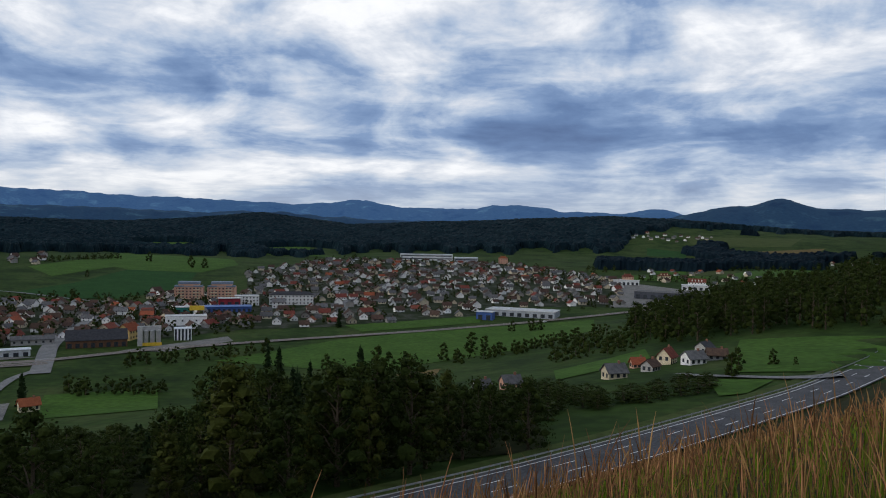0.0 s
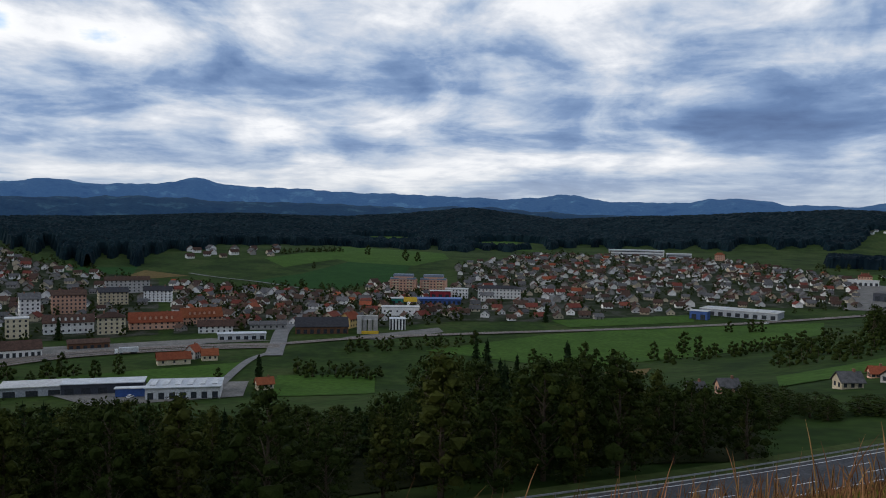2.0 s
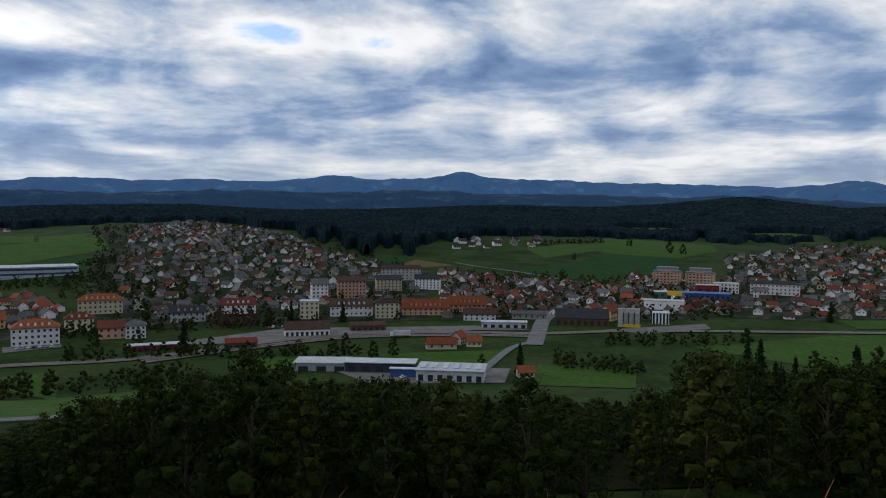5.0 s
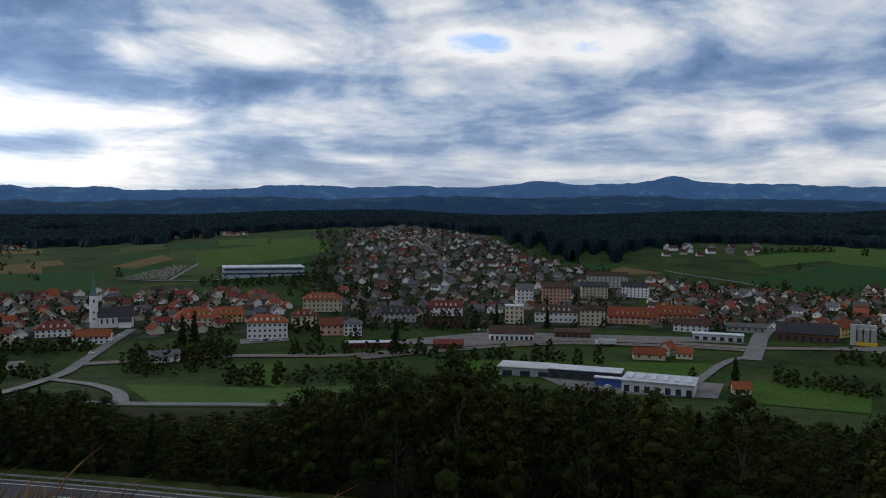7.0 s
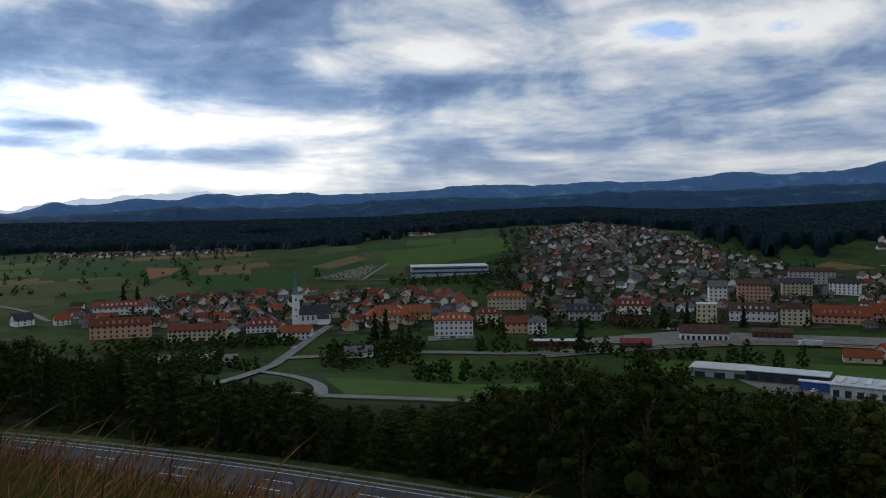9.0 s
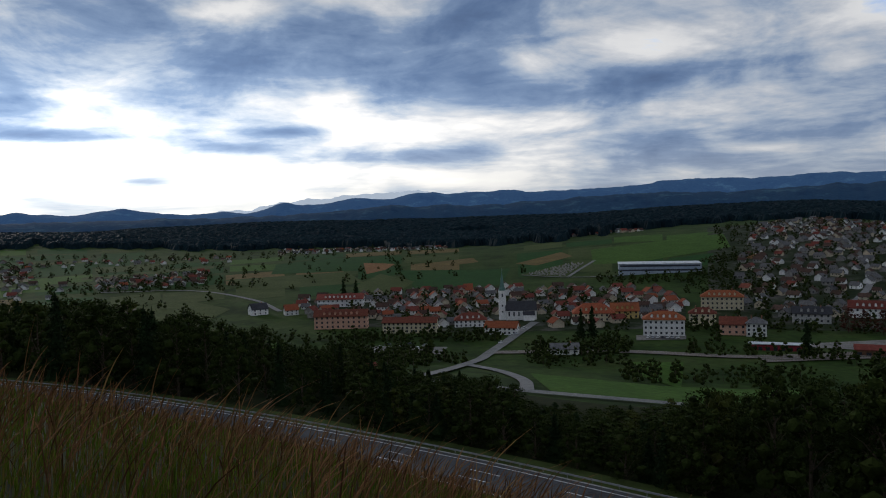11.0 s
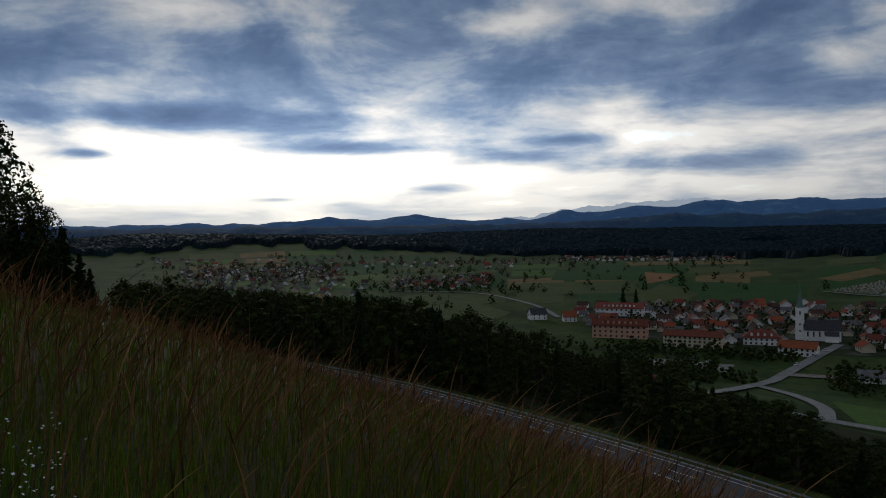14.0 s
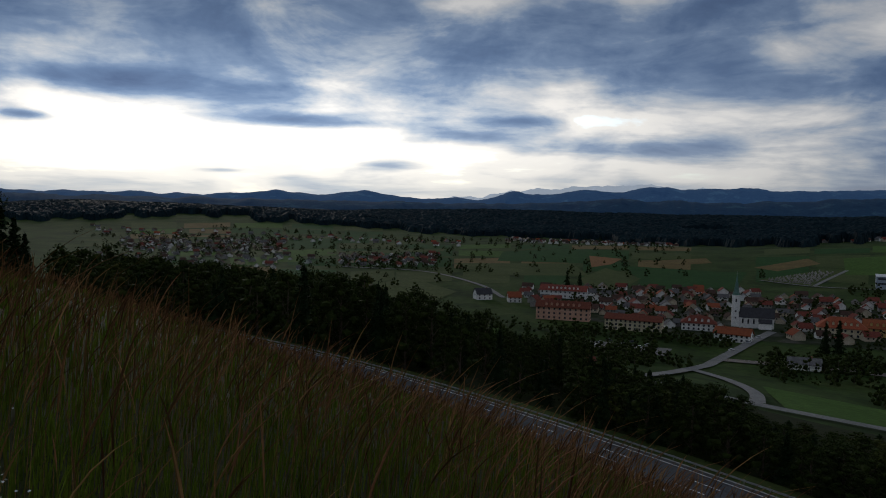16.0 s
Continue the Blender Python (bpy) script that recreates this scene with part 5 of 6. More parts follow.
def far_houses():
    """Houses too far off to take apart: walls, roofs and dark windows in real depth."""
    V, F, S = [], [], []
    slots = {k: i for i, k in enumerate(("chalk", "sand", "dun", "red", "orange", "brown", "pane"))}
    slots["roofgrey"] = 7
    for x, y, z, turn, s, (roof, wall, kind) in FAR:
        w, d, h, rise = ((11, 9, 4.1, 3.4), (9, 8, 2.9, 3.2))[kind]
        m = pose(x, y, z, 0, 0, turn) @ Matrix.Scale(s, 4)
        o = len(V)
        pts = [(sx * w / 2, sy * d / 2, zz) for zz in (-3, h) for sx, sy in ((-1, -1), (1, -1), (1, 1), (-1, 1))] + [(-w / 2, 0, h + rise), (w / 2, 0, h + rise)]
        V += [tuple(m @ Vector(p)) for p in pts]
        for g in ((0, 1, 5, 4), (2, 3, 7, 6), (1, 2, 6, 9, 5), (3, 0, 4, 8, 7)):
            F.append(tuple(o + i for i in g))
            S.append(slots[wall])
        o = len(V)
        e = 0.9
        k = rise * e / (d / 2)
        pts = [(-w / 2 - e, -d / 2 - e, h - k + 0.2), (w / 2 + e, -d / 2 - e, h - k + 0.2), (w / 2 + e, 0, h + rise + 0.2), (-w / 2 - e, 0, h + rise + 0.2), (w / 2 + e, d / 2 + e, h - k + 0.2), (-w / 2 - e, d / 2 + e, h - k + 0.2)]
        V += [tuple(m @ Vector(p)) for p in pts]
        for g in ((0, 1, 2, 3), (3, 2, 4, 5)):
            F.append(tuple(o + i for i in g))
            S.append(slots["roofgrey" if roof == "grey" else roof])
        for f in (-1, 1):
            for q in (-0.3, 0.05, 0.32):
                o = len(V)
                V += [tuple(m @ Vector((q * w + a, f * (d / 2 + 0.06), h * 0.62 + b))) for a, b in ((-0.6, -0.7), (0.6, -0.7), (0.6, 0.7), (-0.6, 0.7))]
                F.append((o, o + 1, o + 2, o + 3))
                S.append(slots["pane"])
    mats = [PLASTER["chalk"], PLASTER["sand"], PLASTER["dun"], TILES["red"], TILES["orange"], TILES["brown"], M_PANE, TILES["grey"]]
    ob = link_mesh("distant_houses", V, F, mats, slots=S)
    tagged(ob, "many small gabled houses with red, brown and grey roofs", "houses", kind="stuff")


far_houses()


# ---- fields, lanes and rails ----
for outline in ([(14, 640), (5, 660), (-3, 735), (-3, 800), (-13, 840), (-13, 1150), (-5, 1410), (8, 1410), (14, 1100)], [(34, 580), (27.5, 600), (20.5, 630), (20.5, 790), (34, 885)], [(20.5, 600), (14, 640), (14, 870), (20.5, 860)],
                [(58, 560), (44, 570), (35, 580), (35, 900), (43, 1050), (46, 1260), (54, 1490), (58.5, 1420), (58.5, 800)], [(87, 630), (78, 545), (66, 545), (60, 560), (60, 700), (76, 810), (87, 770)]):
    drape("town_ground", outline, M_SHADED_GARDENS, "gardens, paths and yards, darkened for the shade between the houses", 0.2, 16.0, "ground")
for kind, label, outline in (
    ("deep", "dark green maize field on the low hill", [(28.9, 887), (25.2, 957), (21.9, 1085), (17.4, 1069), (18.2, 916), (22.3, 838), (25.2, 841)]),
    ("bright", "bright green meadow on the low hill", [(22.3, 1400), (15.0, 1298), (14.6, 1190), (17.2, 1071), (21.9, 1085), (23.6, 1149)]),
    ("bright", "small bright meadow above the lane", [(27.9, 1105), (24.8, 1202), (22.3, 1248), (22.7, 1115), (26.5, 1012)]),
    ("bright", "forest clearing with bright grass", [(21.5, 1880), (18.3, 1880), (16.6, 1780), (20.7, 1650)]),
    ("bright", "forest clearing with bright grass", [(13.0, 1780), (9.6, 1800), (9.7, 1595), (7.3, 1460), (12.6, 1500)]),
    ("tan", "dry stubble field before the wood", [(37.1, 926), (35.9, 975), (33.0, 929), (35.3, 909)]),
    ("deep", "dark green field before the wood", [(41.5, 990), (36.3, 1006), (36.7, 936), (41.0, 954)]),
    ("bright", "wide green valley meadow beside the railway", [(16.2, 504), (7.5, 585), (0.9, 635), (-11.0, 730), (-11.0, 600), (-4.9, 500), (6, 455), (11.5, 478)]),
    ("bright", "narrow meadow between railway and town", [(7.1, 660), (-2.8, 732), (-2.8, 688), (5.8, 625)]),
    ("bright", "meadow beyond the level crossing", [(26.9, 425), (19.9, 422), (19.9, 365), (27.5, 370)]),
    ("tan", "bare sandy strip of field", [(3.3, 425), (0.0, 433), (0.4, 395), (2.5, 390)]),
    ("bright", "sloping meadow beside the farm", [(-8.2, 331), (-14.6, 388), (-15.0, 340), (-11.4, 307), (-8.4, 285)]),
    ("bright", "hay meadow below the wood", [(-20.9, 379), (-29.6, 365), (-34, 380), (-36, 330), (-25.2, 271), (-19.9, 272)]),
    ("bright", "meadow beside the farm lane", [(-18.8, 257), (-23.1, 253), (-21.4, 227), (-19.6, 222)]),
    ("bright", "green meadow beside the link road", [(71.0, 368), (61.6, 345), (52.3, 376), (53.9, 323), (58.0, 262), (69.5, 255)]),
    ("bright", "small meadow among the trees", [(64.4, 433), (60.2, 436), (60.4, 342), (63.6, 397)]),
    ("bright", "long meadow between warehouse and railway", [(48.5, 445), (28.6, 469), (30.4, 422), (35.8, 420), (48.1, 412)]),
    ("pale", "striped pale field of the plain", [(92.9, 1001), (84.2, 1021), (83.0, 897), (90.0, 874)]),
    ("soil", "brown ploughed strip in the plain", [(83.0, 1124), (80.7, 1090), (81.4, 1023), (82.8, 983)]),
    ("deep", "dark green crop of the plain", [(89.2, 1181), (84.6, 1245), (83.2, 1126), (83.2, 1026), (89.6, 1037)]),
    ("pale", "pale meadow above the old town", [(83.6, 872), (81.8, 981), (79.3, 891), (80.6, 792), (83.0, 773)]),
    ("deep", "dark green crop of the plain", [(80.7, 1009), (72.3, 982), (73.0, 832), (78.9, 839)]),
    ("tan", "golden stubble field of the plain", [(71.9, 1025), (68.6, 1120), (67.8, 1061), (70.4, 990)]),
    ("tan", "golden stubble field of the plain", [(77.7, 1090), (75.0, 1134), (74.6, 1075), (76.9, 1040)]),
    ("bright", "bright meadow of the western plain", [(108.3, 1056), (104.1, 1106), (103.8, 991), (107.9, 1008)]),
    ("pale", "grey-green meadow of the western plain", [(99.9, 754), (95.8, 832), (92.5, 728), (95.0, 626)]),
    ("bright", "meadow enclosed by the wood", [(93.0, 525), (88.9, 532), (89.1, 413), (93.0, 380)]),
    ("soil", "orange bare soil on the hill", [(56.8, 961), (55.2, 1010), (54.8, 980), (55.4, 935)]),
    ("bright", "green slope below the forest", [(66.5, 1120), (57.5, 1230), (57.0, 1050), (63, 960), (66.3, 960)]),
    ("pale", "pale strip of hay in the plain", [(102, 1180), (93.5, 1250), (93.5, 1190), (102, 1130)]),
    ("deep", "dark crop in the western plain", [(112, 1500), (99, 1480), (99, 1360), (111, 1420)]),
    ("bright", "green field east of the town", [(-13.3, 1225), (-19.0, 1231), (-18.3, 1138), (-13.7, 1144)]),
    ("bright", "green field east of the town", [(-19.4, 1233), (-23.6, 1575), (-27.0, 1400), (-24.0, 1262), (-20.5, 1171)]),
    ("pale", "pale far field east of the town", [(-16.7, 2094), (-24.6, 2183), (-23.9, 2002), (-17.8, 1949)]),
    ("tan", "far stubble field east of the town", [(-21.5, 1900), (-26, 1990), (-25.5, 1890), (-21.0, 1810)]),
    ("yard", "gravelled railway yard", [(54.4, 500), (45.5, 549), (31.4, 559), (27.2, 545), (31.4, 540), (48.4, 496)]),
    ("yard", "concrete yard round the warehouses", [(43.3, 425), (39.4, 418), (28.9, 411), (29.3, 376), (39.0, 370)]),
    ("yard", "paved mill yard", [(22.3, 556), (15.3, 605), (14.9, 584), (19.4, 545)]),
    ("yard", "asphalted car park of the dark hall", [(-12.1, 828), (-17.9, 856), (-19.0, 1001), (-12.9, 1117)]),
    ("yard", "paved square before the town house", [(63.4, 505), (60.0, 512), (60.0, 526), (63.4, 524)]),
    ("pale", "gravelled green cemetery ground", [(71.7, 909), (67.8, 1001), (66.6, 990), (68.1, 866)]),
    ("yard", "car park below the flats", [(83.5, 500), (77, 485), (77.5, 460), (83, 470)]),
):
    drape("field" if kind != "yard" else "yard", outline, M_FIELDS[kind], label)


# the plain's patchwork of strips
rng = np.random.default_rng(61)
for b0, b1, r0, r1, across, deep in ((76, 114, 800, 1400, 9, 4), (-27, -14, 1260, 1900, 4, 4), (58, 72, 900, 1330, 4, 3), (98, 116, 1450, 1850, 5, 3)):
    for i in range(across):
        for j in range(deep):
            ba, bb = b0 + (b1 - b0) * i / across, b0 + (b1 - b0) * (i + rng.uniform(0.75, 0.97)) / across
            ra, rb = r0 + (r1 - r0) * j / deep, r0 + (r1 - r0) * (j + rng.uniform(0.6, 0.95)) / deep
            kind = ("deep", "pale", "deep", "deep", "pale", "tan", "bright", "deep")[rng.integers(8)]
            k = rng.uniform(-15, 15)
            drape("field", [(ba, ra + k), (bb, ra - k), (bb, rb - k), (ba, rb + k)], M_FIELDS[kind], f"{dict(deep='dark green', pale='pale green', bright='grassy', tan='golden stubble')[kind]} strip of farmland on the plain", 0.2, 25.0)


def lane(name, keys, width, label, material=M_LANE, lift=0.6):
    line = resample(spline(np.array([at(*k) for k in keys])), 4.0)
    TAKEN.extend((x, y, width / 2 + 1.5) for x, y in line[::3])
    return ribbon(name, line, width, material, label, lift)


lane("street", [(27.2, 486), (26.9, 531), (26.4, 599), (24.8, 674), (23.5, 726)], 11, "pale street over the level crossing")
lane("lane", [(30.9, 404), (28.9, 471), (27.2, 500)], 5, "narrow pale lane to the warehouse")
lane("main_road", [(80.5, 250), (78.5, 300), (75.9, 402), (72.5, 507), (71.2, 557), (70.5, 585)], 6.5, "pale main road into the old town")
lane("link_road", [(75.6, 404), (73.5, 372), (72.2, 338), (71.4, 297), (71.3, 246)], 4.8, "curved link road with a splitter island")
lane("bypass", [(86, 275), (80.0, 256), (76.0, 247), (71.1, 240), (65.2, 241), (58.0, 250), (50, 275), (42, 300)], 4.2, "grey bypass road beside the meadow")
lane("farm_lane", [(-17.0, 272), (-18.4, 265), (-23.8, 256), (-26.2, 262), (-27.5, 270)], 4.5, "pale gravel lane from the farm to the road")
lane("field_lane", [(33.0, 950), (31.4, 921), (28.1, 880), (24.8, 829), (20.6, 788)], 5, "pale lane round the maize field")
lane("street", [(7.9, 916), (7.1, 817), (7.5, 715)], 9, "pale street between the houses")
lane("field_lane", [(71.5, 905), (68.1, 862), (64.0, 850)], 5, "pale lane along the cemetery")
lane("field_lane", [(68.1, 868), (67.2, 930), (66.2, 1000)], 4, "pale lane beside the cemetery")
lane("street", [(50, 640), (48.5, 800), (49.5, 1000), (51, 1250)], 6, "street climbing the hillside quarter")
lane("valley_road", [(101, 940), (95, 900), (91, 790), (89, 690)], 5, "pale road from the village")
lane("winding_road", [(117.5, 700), (117.0, 780), (115.2, 830), (116.0, 900)], 8, "pale winding road behind the wood")
M_RAIL = surface("worn_rail_steel", [(0.22, 0.19, 0.17), (0.36, 0.33, 0.31)], 2, 0.45, metal=0.4)
TRACK = [(74, 462), (64.4, 464), (55.6, 458), (48.4, 488), (41.0, 519), (33.0, 529), (26.8, 531), (21.0, 552), (12.3, 580), (-0.8, 647), (-11.0, 756), (-17.5, 880), (-24, 1080)]
line = resample(spline(np.array([at(*k) for k in TRACK])), 5.0)
bed = ribbon("railway", line, 9, M_BALLAST, "railway line on a bed of brown ballast", 0.55)
for off in (-3.2, -1.7, 1.7, 3.2):
    ribbon("rail", line, 0.16, M_RAIL, "", 0.8, parent=bed, offset=off)
sidings = resample(spline(np.array([at(*k) for k in TRACK[2:7]])), 5.0)
for off in (9, 14):
    s_bed = ribbon("siding", sidings, 4, M_BALLAST, "railway siding beside the station", 0.62, offset=-off)
    for q in (-0.75, 0.75):
        ribbon("rail", sidings, 0.16, M_RAIL, "", 0.85, parent=s_bed, offset=-off + q)

# ---- graves ----
rng = np.random.default_rng(33)
M_GRANITE = surface("dark_granite", [(0.06, 0.06, 0.065), (0.22, 0.21, 0.21)], 1, 0.5, random_tint=0.5)
p = scatter(rng, [(71.2, 908), (67.9, 990), (67.0, 980), (68.4, 876)], 150, 3.2)
V, F = [], []
for x, y in p:
    z = float(ground_z(np.array([x]), np.array([y]))[0])
    for w, d, h in ((0.9, 2.0, 0.5), (0.8, 0.25, 1.7)):
        o = len(V)
        V += [(x + a * w, y + b * d / 2, z + c) for c in (0, h + 0.35) for a, b in ((-1, -1), (1, -1), (1, 1), (-1, 1))]
        F += [tuple(o + i for i in g) for g in ((4, 5, 6, 7), (0, 1, 5, 4), (1, 2, 6, 5), (2, 3, 7, 6), (3, 0, 4, 7))]
tagged(link_mesh("gravestones", V, F, M_GRANITE), "rows of dark gravestones in the cemetery", "gravestones", kind="stuff")

# ---- valley trees ----
rng = np.random.default_rng(44)


def clear_of_plots(p):
    return free(p, 2.0)


def trees_at(n, outline, gap, low, high, kinds=None, keep=clear_of_plots):
    q = scatter(rng, outline, n, gap, keep)
    plant(rng, kinds or VALLEY, q, "trees of the valley floor", low, high)


# single trees and small rows that stand clear
for b, r, s, kinds in ((28.2, 402, 1.0, VALLEY_FIR), (8.3, 450, 1.1, VALLEY), (4.6, 440, 1.5, VALLEY), (3.8, 445, 1.1, VALLEY), (2.6, 450, 1.0, VALLEY), (-0.2, 480, 1.1, VALLEY), (-2.2, 520, 1.3, VALLEY), (-3.2, 520, 1.0, VALLEY),
                       (-5.2, 640, 0.9, VALLEY), (-6.6, 645, 1.0, VALLEY), (-7.2, 648, 0.9, VALLEY), (-20.8, 277, 0.75, VALLEY), (-20.4, 262, 0.75, VALLEY), (-23.0, 290, 0.55, VALLEY), (-24.4, 288, 0.3, VALLEY),
                       (12.5, 480, 0.9, VALLEY_FIR), (5.9, 300, 1.3, VALLEY_FIR), (7.5, 650, 1.0, VALLEY_FIR), (46.5, 560, 1.3, VALLEY), (44.9, 575, 1.1, VALLEY_FIR), (41.2, 575, 1.0, VALLEY_FIR), (54.8, 600, 1.5, VALLEY),
                       (66.5, 520, 1.3, VALLEY_FIR), (67.3, 515, 1.2, VALLEY_FIR), (65.4, 505, 1.0, VALLEY), (64.8, 500, 1.0, VALLEY), (59.4, 545, 1.0, VALLEY), (58.0, 510, 1.1, VALLEY), (55.2, 500, 1.0, VALLEY), (52.3, 470, 1.3, VALLEY_FIR),
                       (20.5, 1200, 1.4, VALLEY), (24.4, 1010, 0.8, VALLEY), (17.8, 1130, 1.6, VALLEY), (16.9, 1130, 1.3, VALLEY), (84.5, 760, 1.3, VALLEY_FIR), (83.6, 775, 1.1, VALLEY_FIR), (80.5, 1010, 1.2, VALLEY), (71.4, 930, 1.0, VALLEY),
                       (31.0, 420, 0.6, VALLEY), (37.5, 446, 1.0, VALLEY), (39.0, 440, 0.9, VALLEY), (41.0, 450, 1.2, VALLEY), (50.5, 470, 0.9, VALLEY)):
    plant(rng, kinds, np.array([at(b, r)]), "single trees of the valley", s, s)
for b, r in ((49.8, 556), (48.9, 560), (47.8, 552)):
    plant(rng, RED, np.array([at(b, r)]), "copper-leaved trees", 1.0, 1.2)

hedge = []
for n, outline, gap in (
    (60, [(85, 545), (72, 524), (72, 500), (85, 515)], 6),
    (70, [(85, 470), (78, 450), (79, 360), (86, 340)], 7),
    (70, [(71.5, 470), (64, 500), (64, 478), (71, 420)], 6.5),
    (50, [(60, 480), (50, 470), (50, 455), (60, 462)], 7),
    (60, [(60, 560), (46, 575), (46, 560), (60, 545)], 7),
    (26, [(25.5, 440), (19.5, 430), (19.5, 410), (25.5, 418)], 6),
    (40, [(22, 520), (12.5, 545), (12.5, 520), (22, 492)], 8),
    (34, [(-1, 480), (-12, 560), (-12, 520), (-1, 440)], 7),
    (90, [(-8, 430), (-20, 560), (-22, 470), (-15, 400), (-8, 370)], 7.5),
    (60, [(64, 415), (52, 425), (52, 375), (64, 362)], 8),
    (60, [(71, 480), (64, 480), (64, 430), (70, 405)], 8),
    (30, [(84, 470), (75, 440), (75, 410), (84, 430)], 8),
    (70, [(90, 560), (78, 500), (79, 400), (90, 380)], 8),
    (60, [(104, 760), (94, 620), (94, 540), (104, 560)], 10),
    (40, [(60, 790), (52, 740), (52, 690), (60, 720)], 9),
    (50, [(66, 860), (57, 850), (57, 780), (66, 800)], 9),
    (26, [(59, 950), (55, 970), (55, 930), (59, 915)], 9),
    (30, [(27.5, 1190), (22.5, 1255), (22.3, 1235), (27, 1160)], 9),
    (34, [(52, 480), (40, 455), (40, 440), (52, 452)], 8),
    (60, [(-14, 1180), (-24, 1180), (-24, 1120), (-14, 1130)], 12),
    (60, [(-10, 1330), (-24, 1500), (-24, 1400), (-10, 1260)], 14),
    (90, [(-14, 1700), (-30, 1800), (-30, 1600), (-14, 1560)], 16),
    (60, [(104, 1000), (90, 950), (90, 900), (104, 930)], 14),
    (80, [(118, 1300), (95, 1250), (95, 1210), (118, 1240)], 18),
    (170, [(119, 800), (95, 720), (88, 860), (88, 1400), (119, 1700)], 20),
    (60, [(88, 900), (76, 880), (76, 1350), (88, 1400)], 24),
    (70, [(118, 1500), (92, 1420), (92, 1480), (118, 1580)], 13),
    (60, [(110, 1750), (82, 1500), (82, 1460), (110, 1660)], 18),
):
    hedge.append(scatter(rng, outline, n, gap, clear_of_plots))
for outline, n, gap in (([(14, 640), (-13, 830), (-13, 1150), (-5, 1420), (8, 1420), (14, 1100)], 420, 14), ([(34, 590), (14, 620), (14, 860), (34, 880)], 240, 12),
                        ([(57, 545), (36, 570), (36, 900), (46, 1250), (54, 1480), (58, 1400)], 480, 14), ([(86, 640), (64, 545), (64, 760), (86, 800)], 150, 13),
                        ([(89, 1420), (77, 1380), (77, 1640), (89, 1660)], 60, 20), ([(101, 930), (94, 940), (94, 1150), (101, 1120)], 50, 16), ([(116, 1130), (105, 1130), (105, 1450), (116, 1480)], 80, 18)):
    hedge.append(scatter(rng, outline, n, gap, clear_of_plots))
grove("hedge_trees", rng, BUSH, np.vstack(hedge), "dark hedges and garden trees across the valley", None, 0.6, 1.35)

# the wood behind the farm
wood2 = scatter(rng, [(-16, 400), (-13, 520), (-20, 640), (-38, 640), (-38, 420), (-31, 395), (-21, 392)], 300, 7.6)
grove("wood", rng, BACK[:3], wood2, "dark deciduous wood behind the farm", rng.uniform(15, 22, len(wood2)))


# ---- trees on the lookout's hill ----
HILL = [broad_tree(90 + i, 13, 3600, 0.17, M_LEAF, "slender dark tree on the hill's edge", 0.75, core=0) for i in range(2)]
HILL_FIR = [conifer(95, 9, 40, 0.30, "small dark spruce on the hill's edge")]
for b, r, s, kind in ((129.5, 52, 0.92, 0), (127.0, 58, 0.86, 1), (125.2, 60, 0.62, 0), (131.5, 52, 0.85, 1), (134, 54, 0.9, 0), (124.2, 63, 0.55, 1), (128.4, 64, 0.8, 0), (130.5, 62, 0.85, 1), (126.2, 70, 0.62, 1), (133, 66, 0.9, 0)):
    plant(rng, [HILL[kind]], np.array([at(b, r)]), "trees on the hill's edge", s, s)
for b, r, s in ((123.2, 62, 0.66), (122.2, 64, 0.50), (126.0, 62, 0.6), (125, 66, 0.7), (127.8, 58, 0.75), (130, 56, 0.8), (132, 55, 0.8), (129, 54, 0.7), (123.8, 58, 0.5), (124.8, 56, 0.5), (121.6, 70, 0.42)):
    plant(rng, HILL_FIR, np.array([at(b, r)]), "trees on the hill's edge", s, s)
retire(HILL + HILL_FIR)


# ---- guard rail ----
def guard_rail():
    root = new("guard_rail")
    keep = edge[40:-60]
    d = np.gradient(keep, axis=0)
    d /= np.linalg.norm(d, axis=1)[:, None]
    nrm = np.stack([-d[:, 1], d[:, 0]], 1) * SIDE
    line = keep - nrm * 0.45
    prof = [(0.0, 0.42), (0.06, 0.48), (0.0, 0.56), (0.06, 0.66), (0.0, 0.75)]
    V = np.vstack([np.column_stack([line + nrm * o, np.full(len(line), ROAD_Z + z)]) for o, z in prof])
    n = len(line)
    F = [(k * n + i, k * n + i + 1, (k + 1) * n + i + 1, (k + 1) * n + i) for k in range(len(prof) - 1) for i in range(n - 1)]
    link_mesh("beam", V, F, M_STEEL, root, "corrugated steel beam")
    bm = boxes((-0.05, 0.05, -0.05, 0.05, -0.6, 0.74))
    me = bpy.data.meshes.new("post")
    bm.to_mesh(me)
    bm.free()
    me.materials.append(M_STEEL)
    for i in range(0, n, 3):
        q = line[i] - nrm[i] * 0.12
        ob = new("post", me)
        ob.parent = root
        ob.matrix_basis = pose(q[0], q[1], ROAD_Z, 0, 0, math.degrees(math.atan2(d[i, 1], d[i, 0])))
    return tagged(root, "galvanised steel guard rail along the motorway", "guard rail")


guard_rail()
ribbon("kerb_strip", edge, 0.5, M_CONCRETE, "pale concrete drain strip along the motorway", z=ROAD_Z + 0.03, offset=SIDE * 0.1, category="kerb")


# ---- grass on the slope ----
M_BLADE = leafy("grass_blades", (0.058, 0.100, 0.006), (0.125, 0.170, 0.018), 1.2, 0.35)
M_STALK = leafy("dry_stalks", (0.085, 0.038, 0.016), (0.27, 0.145, 0.060), 1.5, 0.6)


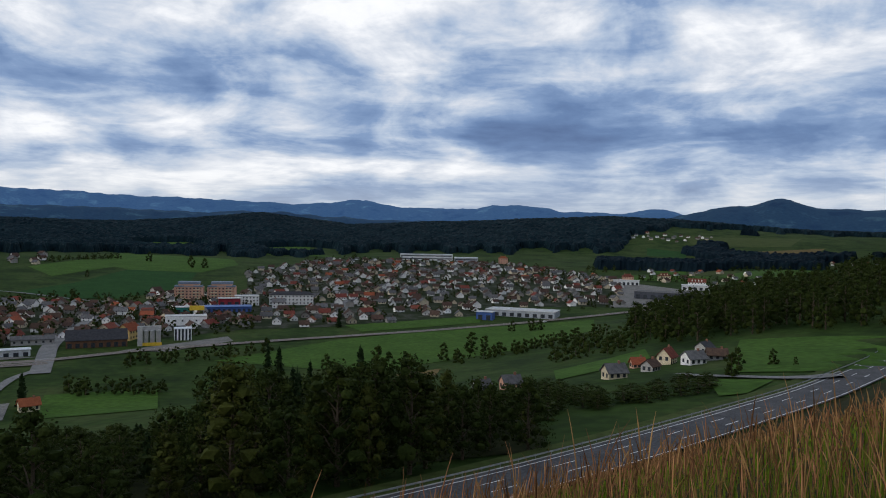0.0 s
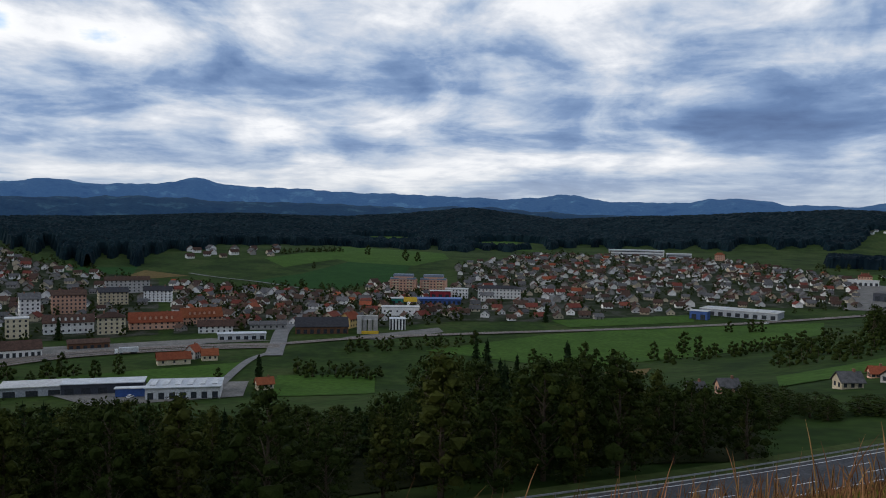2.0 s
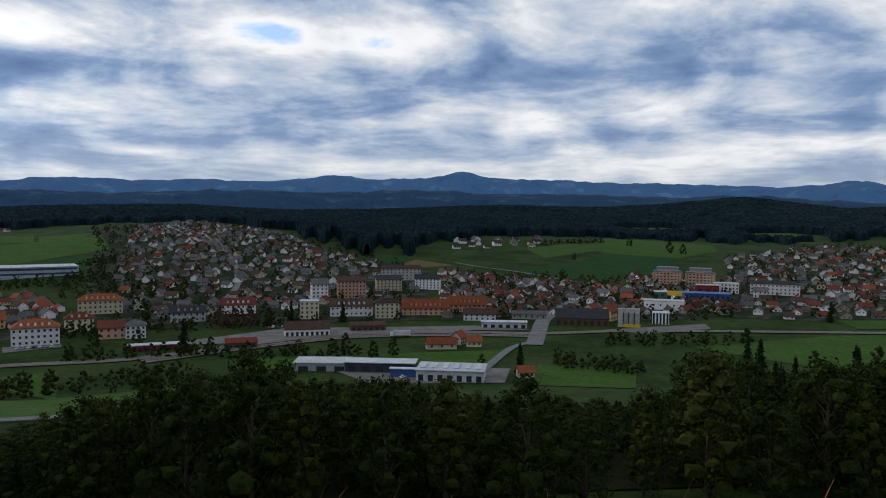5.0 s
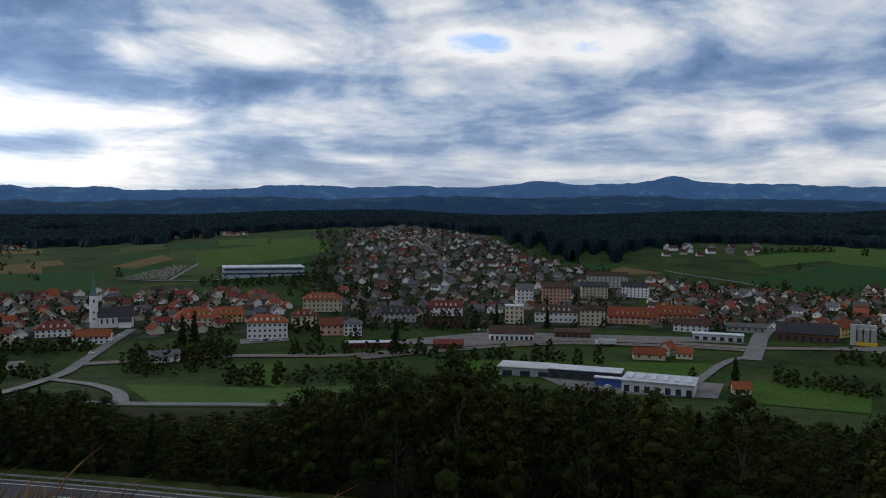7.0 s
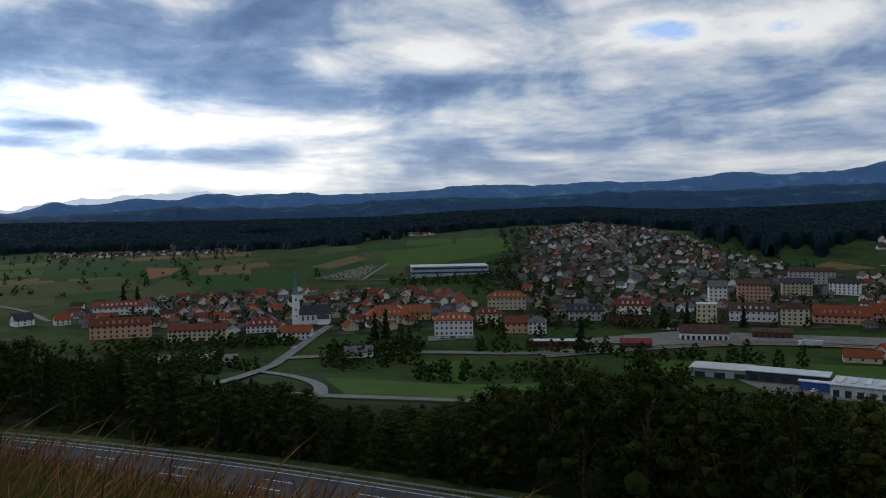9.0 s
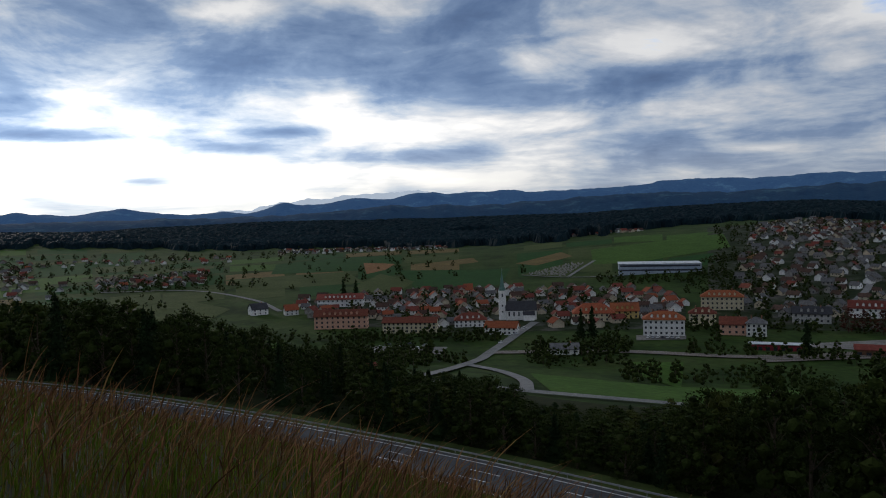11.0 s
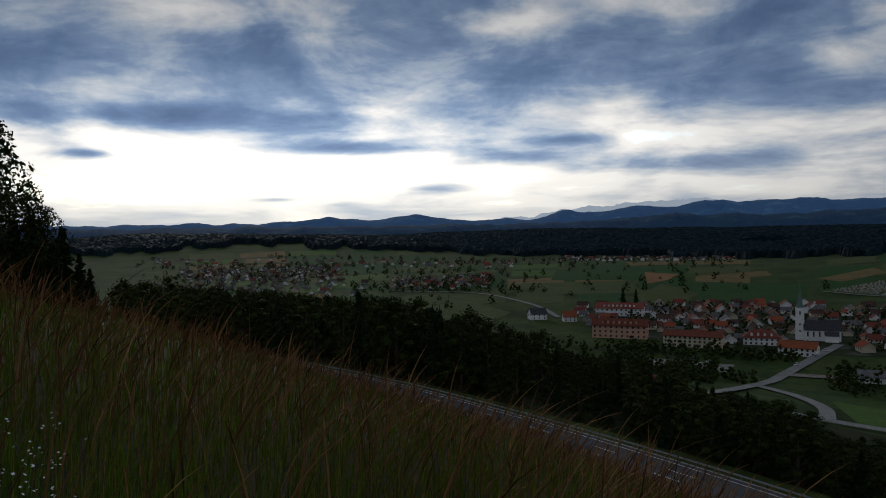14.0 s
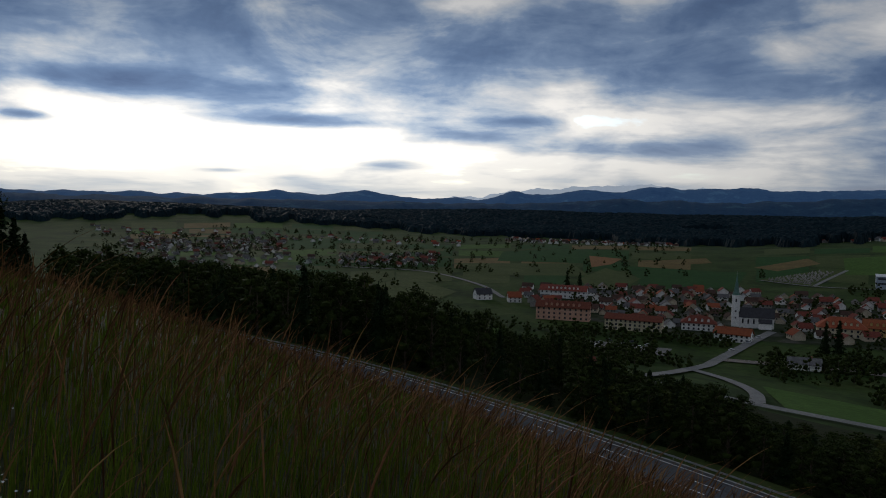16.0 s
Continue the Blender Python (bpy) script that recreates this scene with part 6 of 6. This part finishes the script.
def sward_places(rng, n, r0, r1, power=1.0):
    b = rng.uniform(-44, 142, n)
    r = r0 * (r1 / r0) ** (rng.uniform(0, 1, n) ** power)
    x, y = -np.sin(np.radians(b)) * r, np.cos(np.radians(b)) * r
    ok = beyond_road(x, y) < -ROAD_WIDTH - 2.5
    return x[ok], y[ok], r[ok]


def stalks(rng, x, y, height, width, head, sides, cuts, sway):
    """Bent stems that swell into a seed head, or plain blades (two sides)."""
    n = len(x)
    z = ground_z(x, y)
    turn = rng.uniform(0, 2 * math.pi, n)
    lean = np.abs(rng.normal(0.14, 0.12, n))
    dx = np.cos(turn) * lean * 0.7 + sway[0] * rng.uniform(0.1, 1.3, n)
    dy = np.sin(turn) * lean * 0.7 + sway[1] * rng.uniform(0.1, 1.3, n)
    fat = rng.uniform(0.7, 1.35, n)
    q = np.linspace(0, 1, cuts) ** (0.7 if head else 1.0)
    V = np.empty((n, cuts, sides, 3))
    for k, s in enumerate(q):
        bend = 0.4 * s ** 2 + 0.6 * s ** 5 if head else s ** 2
        if head:
            swell = max(0.0, (s - 0.70) / 0.30)
            grow = 1.0 - 0.3 * s + (head * math.sin(math.pi * swell ** 0.8) if swell > 0 else 0.0)
            grow = max(grow, 0.25)
        else:
            grow = 1.0 - 0.93 * s ** 1.6
        px, py = x + dx * height * bend, y + dy * height * bend
        pz = z - 0.03 + height * (s - 0.25 * np.hypot(dx, dy) * bend)
        for j in range(sides):
            a = turn + 2 * math.pi * j / sides
            V[:, k, j, 0] = px + np.cos(a) * width * grow * fat
            V[:, k, j, 1] = py + np.sin(a) * width * grow * fat
            V[:, k, j, 2] = pz
    quads = []
    span = 1 if sides == 2 else sides
    for k in range(cuts - 1):
        for j in range(span):
            quads.append((k * sides + j, k * sides + (j + 1) % sides, (k + 1) * sides + (j + 1) % sides, (k + 1) * sides + j))
    F = (np.array(quads)[None] + (np.arange(n) * cuts * sides)[:, None, None]).reshape(-1, 4)
    return V.reshape(-1, 3), F


rng = np.random.default_rng(77)
x, y, r = sward_places(rng, 80000, 1.4, 85, 0.95)
v, f = stalks(rng, x, y, rng.uniform(0.22, 0.58, len(x)), np.maximum(0.0042, r * 0.0011), 0, 2, 4, (0.0, 0.14))
tagged(link_mesh("grass", v, f, M_BLADE), "long green meadow grass on the steep slope", "grass", kind="stuff")
x, y, r = sward_places(rng, 2600, 2.3, 16, 0.55)
v, f = stalks(rng, x, y, rng.uniform(0.85, 1.75, len(x)), np.maximum(0.0012, r * 0.00021), 3.4, 4, 11, (0.06, 0.26))
tagged(link_mesh("seeding_grass", v, f, M_STALK), "tall brown seeding grass stalks bent by the wind", "grass", kind="stuff")
x, y, r = sward_places(rng, 4200, 7, 36, 0.85)
v, f = stalks(rng, x, y, rng.uniform(1.0, 2.0, len(x)), r * 0.00018, 3.2, 3, 8, (0.05, 0.26))
tagged(link_mesh("seeding_grass", v, f, M_STALK), "brown seeding grass stalks on the slope", "grass", kind="stuff")
x, y, r = sward_places(rng, 8000, 26, 105, 0.8)
v, f = stalks(rng, x, y, rng.uniform(0.7, 1.25, len(x)), r * 0.00024, 2.2, 3, 5, (0.02, 0.22))
tagged(link_mesh("seeding_grass", v, f, M_STALK), "brown seeding grass covering the slope", "grass", kind="stuff")

x, y, r = sward_places(rng, 620, 4.2, 20, 0.8)
v, f = stalks(rng, x, y, rng.uniform(1.45, 2.15, len(x)), r * 0.00019, 3.6, 4, 13, (0.12, 0.34))
tagged(link_mesh("seeding_grass", v, f, M_STALK), "tallest feathery grass stalks nodding over the slope", "grass", kind="stuff")

# ---- wild flowers ----
M_PETAL = surface("white_petals", [(0.62, 0.62, 0.60), (0.75, 0.75, 0.72)], 0.05, 0.7)
M_STEM = surface("flower_stem", [(0.04, 0.07, 0.015), (0.06, 0.10, 0.025)], 0.2, 0.8)
rng = np.random.default_rng(88)
for b, r in [(rng.uniform(122.5, 129), rng.uniform(2.5, 4.2)) for _ in range(12)] + [(119.8, 3.2), (121.0, 3.4)]:
    p = site(b, r)
    root = new("wild_flower")
    root.matrix_basis = Matrix.Translation(p)
    SV, SF, PV, PF = [], [], [], []
    for k in range(9):
        tip = np.array([rng.normal() * 0.10, rng.normal() * 0.10, rng.uniform(0.75, 1.05)])
        fork = np.array([tip[0] * 0.3, tip[1] * 0.3, 0.5])
        vv, ff = tube([(0, 0, -0.03), fork, tip], [0.003, 0.002, 0.0012], 3)
        SF += [tuple(len(SV) + i for i in g) for g in ff]
        SV += vv
        for q in range(rng.integers(1, 4)):
            c = tip + rng.normal(size=3) * [0.02, 0.02, 0.012]
            o = len(PV)
            nrm = ball_points(rng, 1)[0] * 0.5 + [0, 0, 0.8]
            u = np.cross(nrm, [1, 0.3, 0])
            u /= np.linalg.norm(u)
            w = np.cross(nrm, u)
            PV += [tuple(c + np.array([0, 0, 0.003]))] + [tuple(c + (u * math.cos(a) + w * math.sin(a)) * (0.007 if i % 2 else 0.0045)) for i, a in enumerate(np.arange(12) * math.pi / 6)]
            PF += [(o, o + 1 + i, o + 1 + (i + 1) % 12) for i in range(12)]
    link_mesh("stem", SV, SF, M_STEM, root, "thin forked green stems")
    link_mesh("blossom", PV, PF, M_PETAL, root, "small white daisy-like blossoms")
    tagged(root, "white flowering wild fleabane in the grass", "flower", "wild flowers")

retire(DARK + PALE + FIR + BACK + BACK_FIR + BUSH + VALLEY + VALLEY_FIR + RED)
